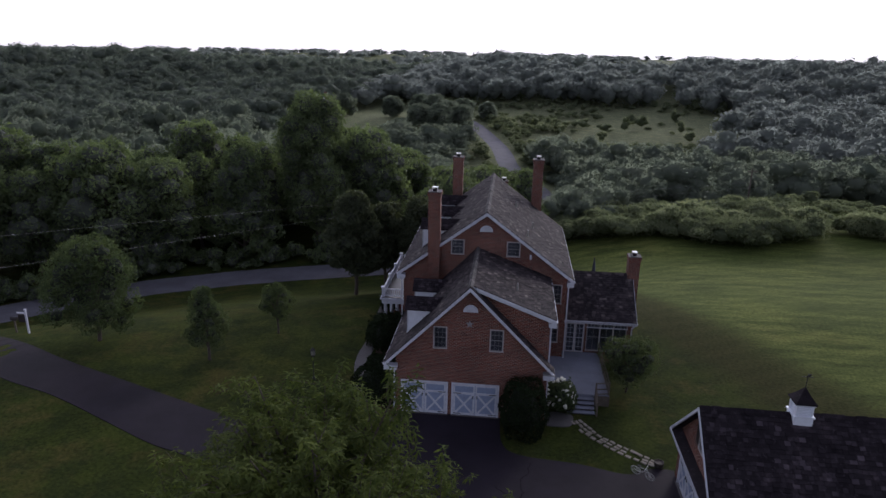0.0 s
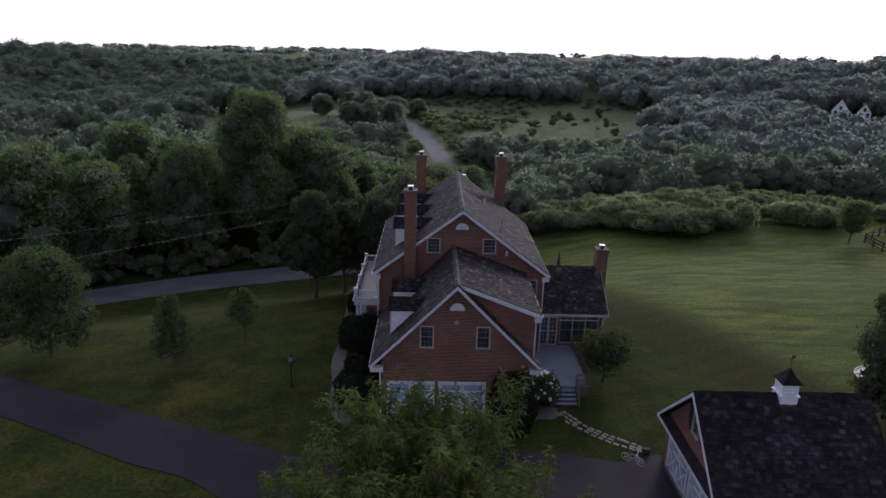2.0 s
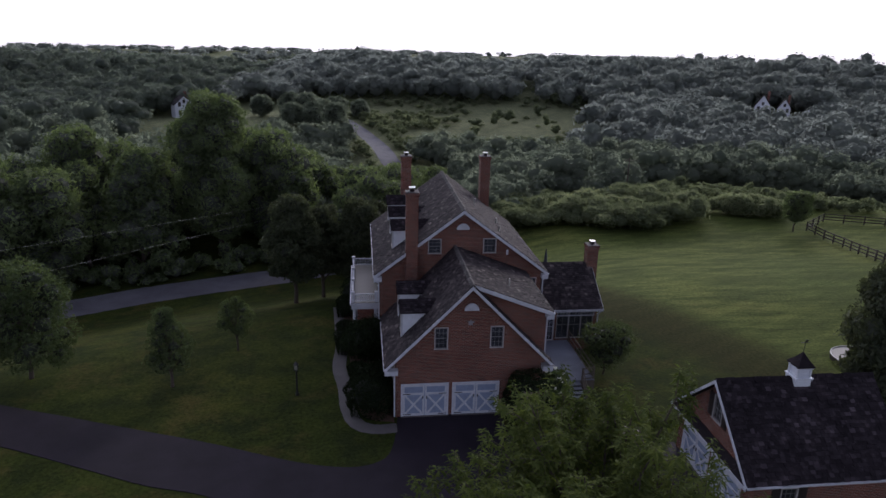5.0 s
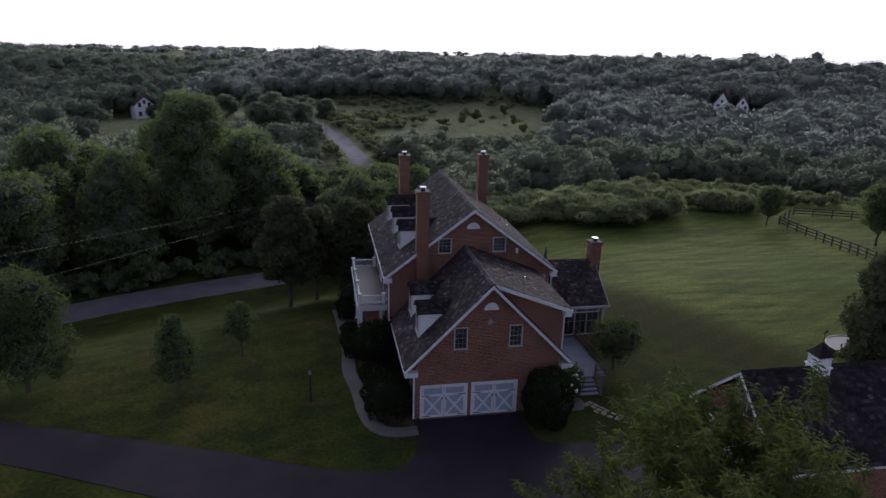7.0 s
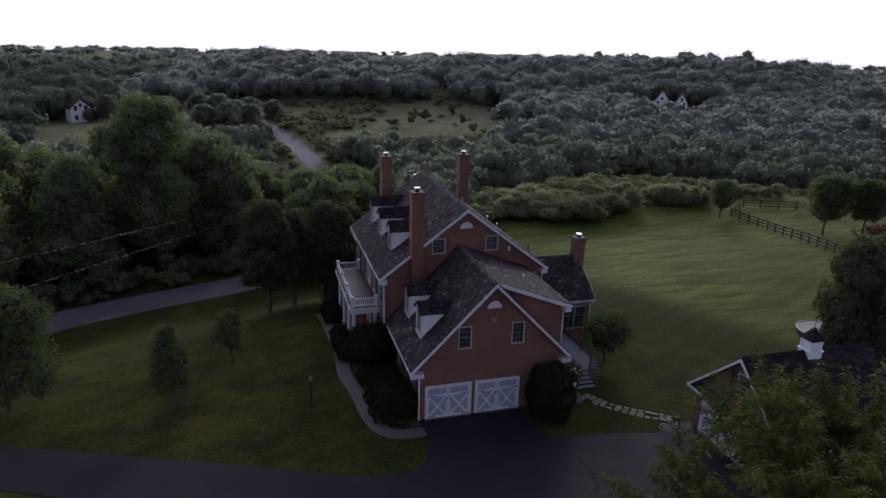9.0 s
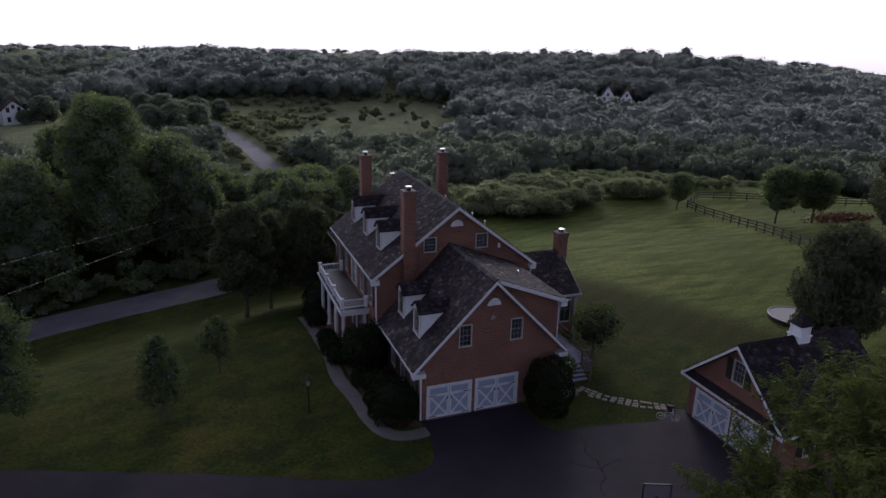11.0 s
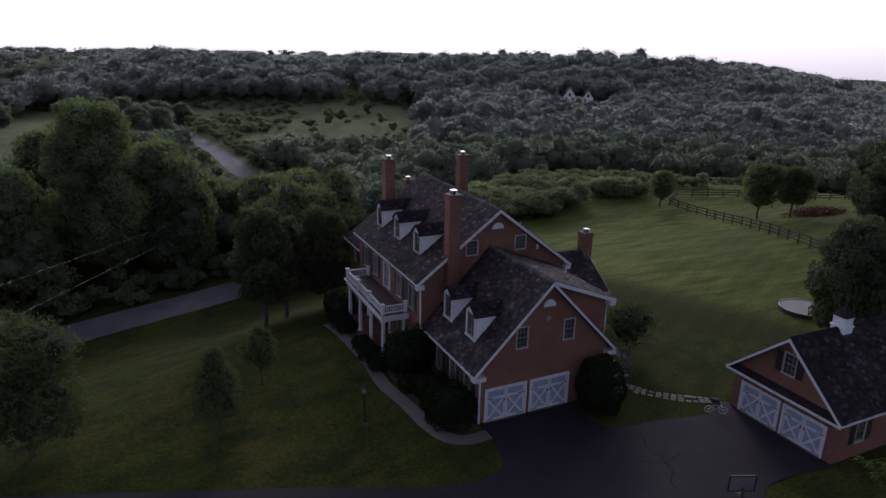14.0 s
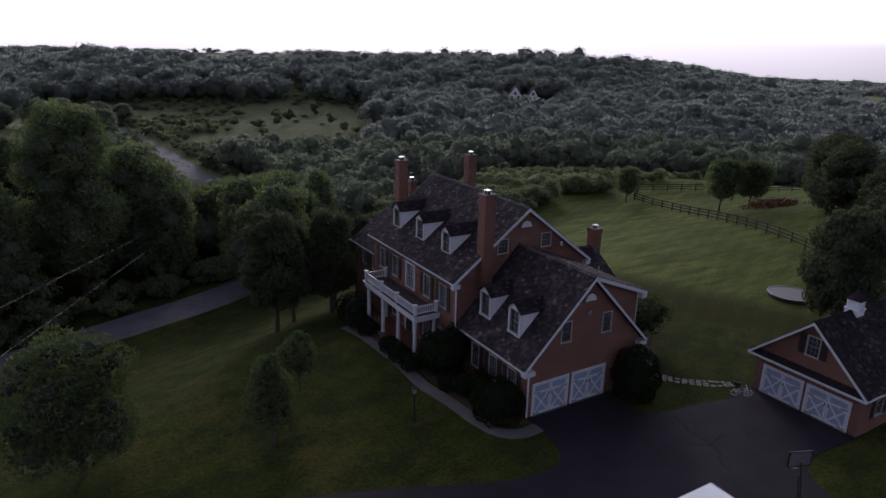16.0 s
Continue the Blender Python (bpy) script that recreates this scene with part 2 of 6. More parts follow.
LEAF_BRUSH = leafy("leaves_brush", (0.105, 0.131, 0.078), (0.212, 0.242, 0.146), 0.62, 0.7, 0.15, (1.1, 1.1, 0.85), 0.6)
# Same haze painted into the far cores, a little less in the valley leaves.
CORE_HAZED = leafy("hazed_inner_foliage", (0.18, 0.204, 0.19), (0.22, 0.243, 0.218), 0.7, 0.9, 0.0, (1.15, 1.15, 1.15), 0.6)
LEAF_VALLEY_HAZED = leafy("leaves_valley_hazed", (0.122, 0.15, 0.116), (0.185, 0.214, 0.16), 0.66, 0.8, 0.05, (1.12, 1.12, 1.02), 0.6)
CORE_BRUSH = leafy("brush_inner_foliage", (0.1, 0.122, 0.075), (0.14, 0.163, 0.1), 0.55, 0.9, 0.0)
# Valley cores carry the valley leaves' painted haze.
CORE_VALLEY_HAZED = leafy("valley_hazed_core", (0.12, 0.145, 0.115), (0.165, 0.188, 0.145), 0.6, 0.9, 0.0, (1.1, 1.1, 1.0))
# Solid crown cores: the shade deep among leaves, put into dark colours.
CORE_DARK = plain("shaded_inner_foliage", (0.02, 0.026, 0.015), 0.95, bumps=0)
CORE_SHRUB = plain("shaded_shrub_core", (0.008, 0.011, 0.006), 0.95, bumps=0)
CORE_SHADED = plain("inner_foliage", (0.052, 0.06, 0.045), 0.95, bumps=0)


# ---- mesh helpers ----
def obj(name, bm, mat, parent=None, label=""):
    me = bpy.data.meshes.new(name)
    bm.to_mesh(me)
    bm.free()
    me.materials.append(mat)
    ob = new(name, me)
    ob.parent = parent
    if label:
        ob["label"] = label
    return ob


part = obj


def shared(name, mesh, parent, m=None, label=""):
    ob = new(name, mesh)
    ob.parent = parent
    if m is not None:
        ob.matrix_basis = m
    if label:
        ob["label"] = label
    return ob


def empty(name, m=None, **tags):
    ob = new(name)
    if m is not None:
        ob.matrix_basis = m
    return tagged(ob, **tags)


def box(bm, x0, x1, y0, y1, z0, z1, m=None):
    vs = [bm.verts.new((x, y, z)) for x in (x0, x1) for y in (y0, y1) for z in (z0, z1)]
    for f in ((0, 1, 3, 2), (4, 6, 7, 5), (0, 4, 5, 1), (2, 3, 7, 6), (0, 2, 6, 4), (1, 5, 7, 3)):
        bm.faces.new([vs[i] for i in f])
    if m is not None:
        for v in vs:
            v.co = m @ v.co
    return vs


def boxes(*dims):
    bm = bmesh.new()
    for d in dims:
        box(bm, *d)
    return bm


def bar(bm, a, b, w, h=None):
    """A square bar from a to b, w wide and h high."""
    a, b = Vector(a), Vector(b)
    h = h or w
    d = b - a
    q = d.to_track_quat("Y", "Z").to_matrix().to_4x4()
    box(bm, -w / 2, w / 2, 0, d.length, -h / 2, h / 2, Matrix.Translation(a) @ q)


def rod(bm, a, b, r0, r1=None, n=8):
    a, b = Vector(a), Vector(b)
    r1 = r0 if r1 is None else r1
    q = (b - a).to_track_quat("Z", "Y").to_matrix()
    rings = []
    for p, r in ((a, r0), (b, r1)):
        rings.append([bm.verts.new(p + q @ Vector((r * math.cos(2 * math.pi * i / n), r * math.sin(2 * math.pi * i / n), 0))) for i in range(n)])
    for i in range(n):
        bm.faces.new((rings[0][i], rings[0][(i + 1) % n], rings[1][(i + 1) % n], rings[1][i]))
    bm.faces.new(rings[0][::-1])
    bm.faces.new(rings[1])


def lathe(bm, profile, n=16, at=(0, 0, 0)):
    """A turned shape from (radius, height) pairs."""
    rings = [[bm.verts.new((at[0] + r * math.cos(2 * math.pi * i / n), at[1] + r * math.sin(2 * math.pi * i / n), at[2] + z)) for i in range(n)] for r, z in profile]
    for p, q in zip(rings, rings[1:]):
        for i in range(n):
            bm.faces.new((p[i], p[(i + 1) % n], q[(i + 1) % n], q[i]))
    bm.faces.new(rings[0][::-1])
    bm.faces.new(rings[-1])


def prism(bm, pts, axis, a, b):
    """A polygon of 2D points drawn out from a to b along axis (x: points are y,z; y: x,z; z: x,y)."""
    def at(p, d):
        return {"x": (d, p[0], p[1]), "y": (p[0], d, p[1]), "z": (p[0], p[1], d)}[axis]
    lo = [bm.verts.new(at(p, a)) for p in pts]
    hi = [bm.verts.new(at(p, b)) for p in pts]
    n = len(pts)
    for i in range(n):
        bm.faces.new((lo[i], lo[(i + 1) % n], hi[(i + 1) % n], hi[i]))
    bm.faces.new(lo[::-1])
    bm.faces.new(hi)


def wall(name, axis, pos, thick, outline, holes, mat, parent, label=""):
    """A wall slab with openings cut through it. axis: the way it faces; pos: its outer plane; thick: signed, inwards."""
    bm = bmesh.new()
    def at(p, d):
        return (p[0], d, p[1]) if axis == "y" else (d, p[0], p[1])
    loops = [outline] + [[(u0, z0), (u1, z0), (u1, z1), (u0, z1)] for u0, u1, z0, z1 in holes]
    edges = []
    for lp in loops:
        vs = [bm.verts.new(at(p, pos)) for p in lp]
        edges += [bm.edges.new((vs[i], vs[(i + 1) % len(vs)])) for i in range(len(vs))]
    faces = [f for f in bmesh.ops.triangle_fill(bm, use_beauty=True, edges=edges)["geom"] if isinstance(f, bmesh.types.BMFace)]
    ex = bmesh.ops.extrude_face_region(bm, geom=faces)
    d = Vector((0, thick, 0)) if axis == "y" else Vector((thick, 0, 0))
    bmesh.ops.translate(bm, verts=[v for v in ex["geom"] if isinstance(v, bmesh.types.BMVert)], vec=d)
    bmesh.ops.recalc_face_normals(bm, faces=bm.faces)
    return part(name, bm, mat, parent, label)


def mesh_from(name, verts, faces, mat):
    me = bpy.data.meshes.new(name)
    me.from_pydata(verts, [], faces)
    me.materials.append(mat)
    me.update()
    return me


# ---- the lie of the land ----
CX, CY = -14.0, 2.0
# crest of the wooded hills, by compass angle: the height that the treetops reach
RIDGE_AZ = (-180, -60, -36, -33, -29, -25, -21, -17.5, -14, -11.5, -8, -6.5, -4.4, -1.3, 1, 4.3, 7, 10, 12.8, 15, 17.3, 21, 25, 29, 32, 33.5, 35.4, 39, 43.5, 48.5, 52.8, 56.5, 59.6, 62, 75, 180)
RIDGE_Z = (13, 17, 17, 15, 17, 16, 13.8, 13.8, 12.2, 12.3, 9.5, 9.5, 12.3, 14.3, 16, 14.8, 14.3, 13.2, 13.2, 15.4, 17, 16.4, 17, 17.5, 16.5, 16.8, 19, 18, 16.7, 12.9, 10.3, 5.8, 3.6, 0.4, -6, 13)
CREST, TREETOP = 316.0, 10.4


# the road's near edge, below the lawn's bank
ROAD_X = (-90, -70, -53, -44, -37.7, -31, -21.5, -12, 0)
ROAD_Y = (28, 44, 60, 69, 72, 75.3, 79.3, 83, 84)


def smooth(a, b, v):
    t = np.clip((v - a) / (b - a), 0, 1)
    return t * t * (3 - 2 * t)


def height(x, y):
    """The ground's height, in metres, for numbers or arrays."""
    x, y = np.asarray(x, float), np.asarray(y, float)
    dx, dy = x - CX, y - CY
    r = np.hypot(dx, dy)
    az = np.degrees(np.arctan2(dx, dy))
    ridge = np.interp(az, RIDGE_AZ, RIDGE_Z)
    front = smooth(-75, -50, az) * (1 - smooth(80, 100, az))
    drop = 7.5 - 4.3 * smooth(-8, 25, x)
    z = -drop * smooth(46, 79, y - np.interp(x, ROAD_X, ROAD_Y) + 79)
    start = 95 + 32 * smooth(20, 32, az)
    z = z - front * (11.5 - drop) * smooth(start, start + 48, r) + front * 1.5 * smooth(160, 182, r)
    z = z + front * (4.5 * smooth(180, 225, r) + 3.0 * smooth(220, 285, r))
    z = z + front * (ridge - TREETOP + 2.5) * smooth(243, CREST + 2, r) ** 1.25
    z = z + front * 5 * np.exp(-((x + 36) ** 2 + (y - 190) ** 2) / 1400)
    z = z - front * (57.5 + ridge - TREETOP) * smooth(CREST + 10, 800, r)
    z = z + front * 31.0 * np.exp(-((r - 1800) / 260.0) ** 2) * (1 - smooth(48, 56, az)) - front * (90 + 220 * smooth(45, 54, az)) * smooth(1950, 4600, r)
    z = z + front * 31 * np.exp(-((r - 720) / 110.0) ** 2) * smooth(53, 59, az)
    z = z + 0.5 * smooth(100, 180, r) * np.sin(x * 0.05) * np.cos(y * 0.043)
    return z


def hz(x, y):
    return float(height(x, y))


def build_ground():
    radii = np.concatenate([np.linspace(0, 120, 61)[1:], np.linspace(124, 480, 100), np.geomspace(500, 1400, 14), np.linspace(1430, 2200, 34), np.geomspace(2300, 4600, 8)])
    n = 240
    ang = np.linspace(0, 2 * math.pi, n, endpoint=False)
    cx, cy = -5.0, 40.0
    xs = cx + radii[:, None] * np.sin(ang)[None]
    ys = cy + radii[:, None] * np.cos(ang)[None]
    zs = height(xs, ys)
    verts = [(cx, cy, 0.0)] + list(zip(xs.ravel().tolist(), ys.ravel().tolist(), zs.ravel().tolist()))
    faces = [(0, 1 + (i + 1) % n, 1 + i) for i in range(n)]
    for k in range(len(radii) - 1):
        a = 1 + k * n
        for i in range(n):
            j = (i + 1) % n
            faces.append((a + i, a + j, a + n + j, a + n + i))
    me = mesh_from("ground", verts, faces, GRASS)
    for p in me.polygons:
        p.use_smooth = True
    tagged(new("ground", me), "mown green lawn and rough meadow running to wooded hills", "ground", kind="structure")


build_ground()


def catmull(pts, steps=8):
    pts = [Vector(p) for p in pts]
    out = []
    for i in range(len(pts) - 1):
        p0, p1, p2, p3 = pts[max(i - 1, 0)], pts[i], pts[i + 1], pts[min(i + 2, len(pts) - 1)]
        for s in range(steps):
            t = s / steps
            out.append(0.5 * (2 * p1 + (p2 - p0) * t + (2 * p0 - 5 * p1 + 4 * p2 - p3) * t * t + (3 * p1 - p0 - 3 * p2 + p3) * t ** 3))
    out.append(pts[-1])
    return out


def ribbon(name, centre, width, mat, lift=0.02, thick=0.12, across=5, wobble=0.08):
    """A road or path laid on the ground along a line, as a thin slab with slightly uneven edges."""
    rnd = random.Random(name)
    c = catmull(centre, 10)
    verts, faces = [], []
    for i, p in enumerate(c):
        d = (c[min(i + 1, len(c) - 1)] - c[max(i - 1, 0)]).normalized()
        nrm = Vector((-d.y, d.x))
        w = width if not callable(width) else width(i / (len(c) - 1))
        for k in range(across):
            s = (k / (across - 1) - 0.5) * w
            if k in (0, across - 1):
                s += rnd.uniform(-wobble, wobble)
            q = p + nrm * s
            verts.append((q.x, q.y, hz(q.x, q.y) + lift))
        for s in (-0.5, 0.5):
            q = p + nrm * s * (w + 0.1)
            verts.append((q.x, q.y, hz(q.x, q.y) - thick))
    m = across + 2
    for i in range(len(c) - 1):
        a, b = i * m, (i + 1) * m
        for k in range(across - 1):
            faces.append((a + k, b + k, b + k + 1, a + k + 1))
        faces.append((a + across, b + across, b, a))
        faces.append((a + across - 1, b + across - 1, b + across + 1, a + across + 1))
    return new(name, mesh_from(name, verts, faces, mat))


def slab(name, outline, mat, z, thick=0.12):
    """A paved area with its outline smoothed, at one height."""
    pts = [(p.x, p.y) for p in catmull(list(outline) + [outline[0]], 6)][:-1]
    bm = bmesh.new()
    vs = [bm.verts.new((x, y, max(z, z + hz(x, y)) if z > 0.5 else z + min(0, hz(x, y)) * (x < -30))) for x, y in pts]
    es = [bm.edges.new((vs[i], vs[(i + 1) % len(vs)])) for i in range(len(vs))]
    fs = [f for f in bmesh.ops.triangle_fill(bm, use_beauty=True, edges=es)["geom"] if isinstance(f, bmesh.types.BMFace)]
    ex = bmesh.ops.extrude_face_region(bm, geom=fs)
    bmesh.ops.translate(bm, verts=[v for v in ex["geom"] if isinstance(v, bmesh.types.BMVert)], vec=(0, 0, -thick))
    bmesh.ops.recalc_face_normals(bm, faces=bm.faces)
    return obj(name, bm, mat)


drive = slab("driveway", [(-46, 46.9), (-38.4, 43.2), (-32, 40.1), (-26.6, 38), (-21.4, 36), (-17, 34.3), (-12.2, 32.2), (-9.2, 31.5), (-7.5, 32.0),
              (-6.8, 33.4), (-6.4, 36.2), (-6.3, 36.45), (-0.1, 36.45), (0.1, 36.1), (0.3, 33.6), (1.4, 32.6), (4.6, 32.2), (7.2, 31.6), (8.3, 32.2), (9.7, 32.3), (9.9, 31.5), (9.95, 25.2),
              (9.7, 24.7), (6.4, 25.0), (4.4, 24.6), (3.0, 22.5), (2.2, 18), (0.6, 15.8), (-3.5, 15.4), (-8.4, 15.6), (-10.6, 19), (-12.5, 26.0), (-16, 29.4), (-20, 30.9), (-23.4, 32.5), (-29, 35.1), (-34, 36.8), (-42, 40.5), (-46, 42)], ASPHALT, 0.03)
tagged(drive, "dark asphalt driveway widening into a cracked parking court", "driveway", kind="structure")
ROADLINE = [(-85, 31), (-70, 46.5), (-55, 62.5), (-45.3, 71), (-38.5, 74.9), (-32.5, 77.9), (-23, 81.5), (-16.5, 84), (-11.2, 87), (-5.5, 92.5), (1, 103), (6, 118), (8.2, 134), (6.6, 150), (2.6, 162), (-0.9, 173), (-4, 190), (-12, 211), (-17, 222), (-24, 236)]
tagged(ribbon("road", ROADLINE, 5.4, ROADMAT), "worn grey asphalt country road winding towards the hills", "road", kind="structure")
PATHLINE = [(-10.6, 55.5), (-10.3, 50.5), (-10.1, 46.5), (-10.2, 43.2), (-9.75, 40.4), (-9.45, 37.5), (-8.9, 35.8), (-7.9, 35.15), (-6.5, 35.15)]
tagged(ribbon("pavement", PATHLINE, 0.95, CONCRETE, 0.035, wobble=0.025), "pale concrete garden path curving along the house front", "path", kind="structure")
bed = slab("planting_bed", [(-9.5, 45), (-9.2, 41), (-8.9, 38), (-8.3, 36.4), (-6.9, 35.9), (-6.6, 36.5), (-6.6, 44), (-7.1, 46), (-7.3, 58), (-9.8, 58), (-10.0, 50)], MULCH, 0.03, 1.6)
tagged(bed, "dark brown mulch bed along the house front", "planting bed", kind="structure")


# ---- the brick house ----
def roof_plane(name, axis, eave, ridge, lo, hi, mat, parent, thick=0.2):
    """One slope of a roof: a slab from eave to ridge, both (across, height), drawn out along the ridge from lo to hi."""
    bm = bmesh.new()
    prism(bm, [eave, ridge, (ridge[0], ridge[1] - thick), (eave[0], eave[1] - thick)], axis, lo, hi)
    bmesh.ops.recalc_face_normals(bm, faces=bm.faces)
    return part(name, bm, mat, parent)


def slates(name, axis, eave, ridge, lo, hi, mat, parent, w=0.27, expo=0.21, seed=1):
    """Courses of single slates on one slope, each a thin tilted piece with its own lift and width."""
    rnd = random.Random(seed)
    e, r = Vector(eave), Vector(ridge)
    run = (r - e).length
    u = (r - e) / run
    nrm = Vector((-u.y, u.x))
    if nrm.y < 0:
        nrm = -nrm
    verts, faces = [], []
    def at(s, d, h):
        q = e + u * s + nrm * h
        return (d, q.x, q.y) if axis == "x" else (q.x, d, q.y)
    rows = int(run / expo)
    for k in range(rows):
        s0 = k * expo - 0.05
        s1 = min(run, s0 + expo * 1.25)
        d = lo - rnd.uniform(0, w)
        while d < hi:
            ww = w * rnd.uniform(0.8, 1.2)
            a, b = max(d, lo) + 0.006, min(d + ww, hi)
            d += ww
            if b - a < 0.05:
                continue
            h = 0.034 + rnd.uniform(-0.012, 0.026)
            t = rnd.uniform(-0.03, 0.03)
            base = len(verts)
            verts += [at(s0 + t, a, h), at(s0 + t, b, h), at(s1, b, 0.012), at(s1, a, 0.012), at(s0 + t, a, -0.01), at(s0 + t, b, -0.01), at(s1, b, -0.01), at(s1, a, -0.01)]
            faces += [tuple(base + i for i in f) for f in ((0, 1, 2, 3), (0, 4, 5, 1), (1, 5, 6, 2), (3, 7, 4, 0))]
    ob = shared(name, mesh_from(name, verts, faces, mat), parent)
    ob["kind"] = "stuff"
    return ob


def ridge_caps(name, axis, at, z, lo, hi, mat, parent):
    rnd = random.Random(at)
    d = lo
    while d < hi - 0.1:
        e = min(d + 0.5, hi)
        lift = rnd.uniform(0.0, 0.05)
        bm = bmesh.new()
        prism(bm, [(at - 0.17, z - 0.1 + lift), (at, z + 0.05 + lift), (at + 0.17, z - 0.1 + lift), (at, z - 0.02 + lift)], axis, d + 0.01, e)
        bmesh.ops.recalc_face_normals(bm, faces=bm.faces)
        part(name, bm, mat, parent)
        d = e


def rake(name, axis, pts, d0, d1, depth, parent, mat=None):
    """The white board along a gable's slopes."""
    bm = bmesh.new()
    for a, b in zip(pts, pts[1:]):
        prism(bm, [a, b, (b[0], b[1] - depth), (a[0], a[1] - depth)], axis, d0, d1)
    bmesh.ops.recalc_face_normals(bm, faces=bm.faces)
    return part(name, bm, mat or TRIM, parent)


TURN_OF = {"-y": 0, "+x": 90, "+y": 180, "-x": -90}
_cache = {}


def window(parent, facing, x, y, z, w, h, cols=3, rows=4, shutter=False, trim=0.07, name="window", glazing=True):
    """A sash window whose outer face stands at (x, y), z its foot: casing, sill, sashes, bars and panes. facing: the way it looks."""
    trim *= 0.8
    wood = TRIM if name == "french_door" or trim > 0.1 else SASH
    key = (w, h, cols, rows, trim, wood.name)
    if key not in _cache:
        ms = {}
        bm = boxes((-w / 2 - trim, -w / 2, -0.04, 0.1, 0, h), (w / 2, w / 2 + trim, -0.04, 0.1, 0, h), (-w / 2 - trim, w / 2 + trim, -0.045, 0.1, h, h + trim))
        ms["casing"] = (bm, TRIM if trim > 0.1 else CASING)
        ms["sill"] = (boxes((-w / 2 - trim - 0.02, w / 2 + trim + 0.02, -0.07, 0.1, -0.05, 0)), CASING)
        s = 0.034
        ms["sash"] = (boxes((-w / 2, -w / 2 + s, 0.02, 0.06, 0, h), (w / 2 - s, w / 2, 0.02, 0.06, 0, h), (-w / 2 + s, w / 2 - s, 0.02, 0.06, 0, s), (-w / 2 + s, w / 2 - s, 0.02, 0.06, h - s, h),
                            (-w / 2 + s, w / 2 - s, 0.01, 0.06, h / 2 - s / 2, h / 2 + s / 2)), wood)
        for i in range(1, cols):
            u = -w / 2 + w * i / cols
            bm = bmesh.new()
            ms["glazing_bar", 0, i] = (bm, wood)
            box(bm, u - 0.009, u + 0.009, 0.025, 0.055, s, h - s)
        for j in range(1, rows):
            if j * 2 != rows:
                v = h * j / rows
                bm = bmesh.new()
                ms["glazing_bar", 1, j] = (bm, wood)
                box(bm, -w / 2 + s, w / 2 - s, 0.027, 0.053, v - 0.009, v + 0.009)
        ms["pane"] = (boxes((-w / 2 + s, w / 2 - s, 0.038, 0.044, s, h - s)), GLASS)
        # Added sheet behind each pane; its grey stands for the mirrored sky.
        ms["blind"] = (boxes((-w / 2, w / 2, 0.13, 0.14, 0, h)), REFLECTION_BACK)
        out = {}
        for k, (b, mat) in ms.items():
            me = bpy.data.meshes.new(k if isinstance(k, str) else k[0])
            b.to_mesh(me)
            b.free()
            me.materials.append(mat)
            out[k] = me
        _cache[key] = out
    m = pose(x, y, z, 0, 0, TURN_OF[facing])
    ms = _cache[key]
    win = shared(name, ms["casing"], parent, m)
    for k in ms:
        if k == "casing":
            continue
        p = shared(k if isinstance(k, str) else k[0], ms[k], win)
        if k == "pane":
            p.visible_shadow = False
    if shutter:
        for sx in (-1, 1):
            u0 = sx * (w / 2 + trim + 0.24)
            bm = boxes((u0 - 0.22, u0 + 0.22, -0.05, -0.005, -0.02, h + 0.04))
            for j in range(int(h / 0.09)):
                box(bm, u0 - 0.17, u0 + 0.17, -0.06, -0.05, 0.05 + j * 0.09, 0.1 + j * 0.09)
            part("shutter", bm, SHUTTER, win, "dark louvred shutter")
    return win


def hole(facing, c, z, w, h):
    return (c - w / 2, c + w / 2, z, z + h)


def arch_louvre(parent, x, y, z, w, h):
    """A half-round white gable vent with a brick surround."""
    bm = bmesh.new()
    n = 14
    pts = [(x + w / 2 * math.cos(math.pi * i / n), z + h * math.sin(math.pi * i / n)) for i in range(n + 1)]
    prism(bm, pts, "y", y - 0.05, y + 0.02)
    bmesh.ops.recalc_face_normals(bm, faces=bm.faces)
    v = part("gable_vent", bm, TRIM, parent, "white half-round gable vent")
    bm = bmesh.new()
    for i in range(n):
        a0, a1 = math.pi * (i + 0.08) / n, math.pi * (i + 0.92) / n
        q = [(x + (w / 2 + d) * math.cos(a), z + (h + d) * math.sin(a)) for a, d in ((a0, 0.02), (a1, 0.02), (a1, 0.16), (a0, 0.16))]
        prism(bm, q, "y", y - 0.02, y + 0.02)
    bmesh.ops.recalc_face_normals(bm, faces=bm.faces)
    part("brick_arch", bm, BRICK, v)


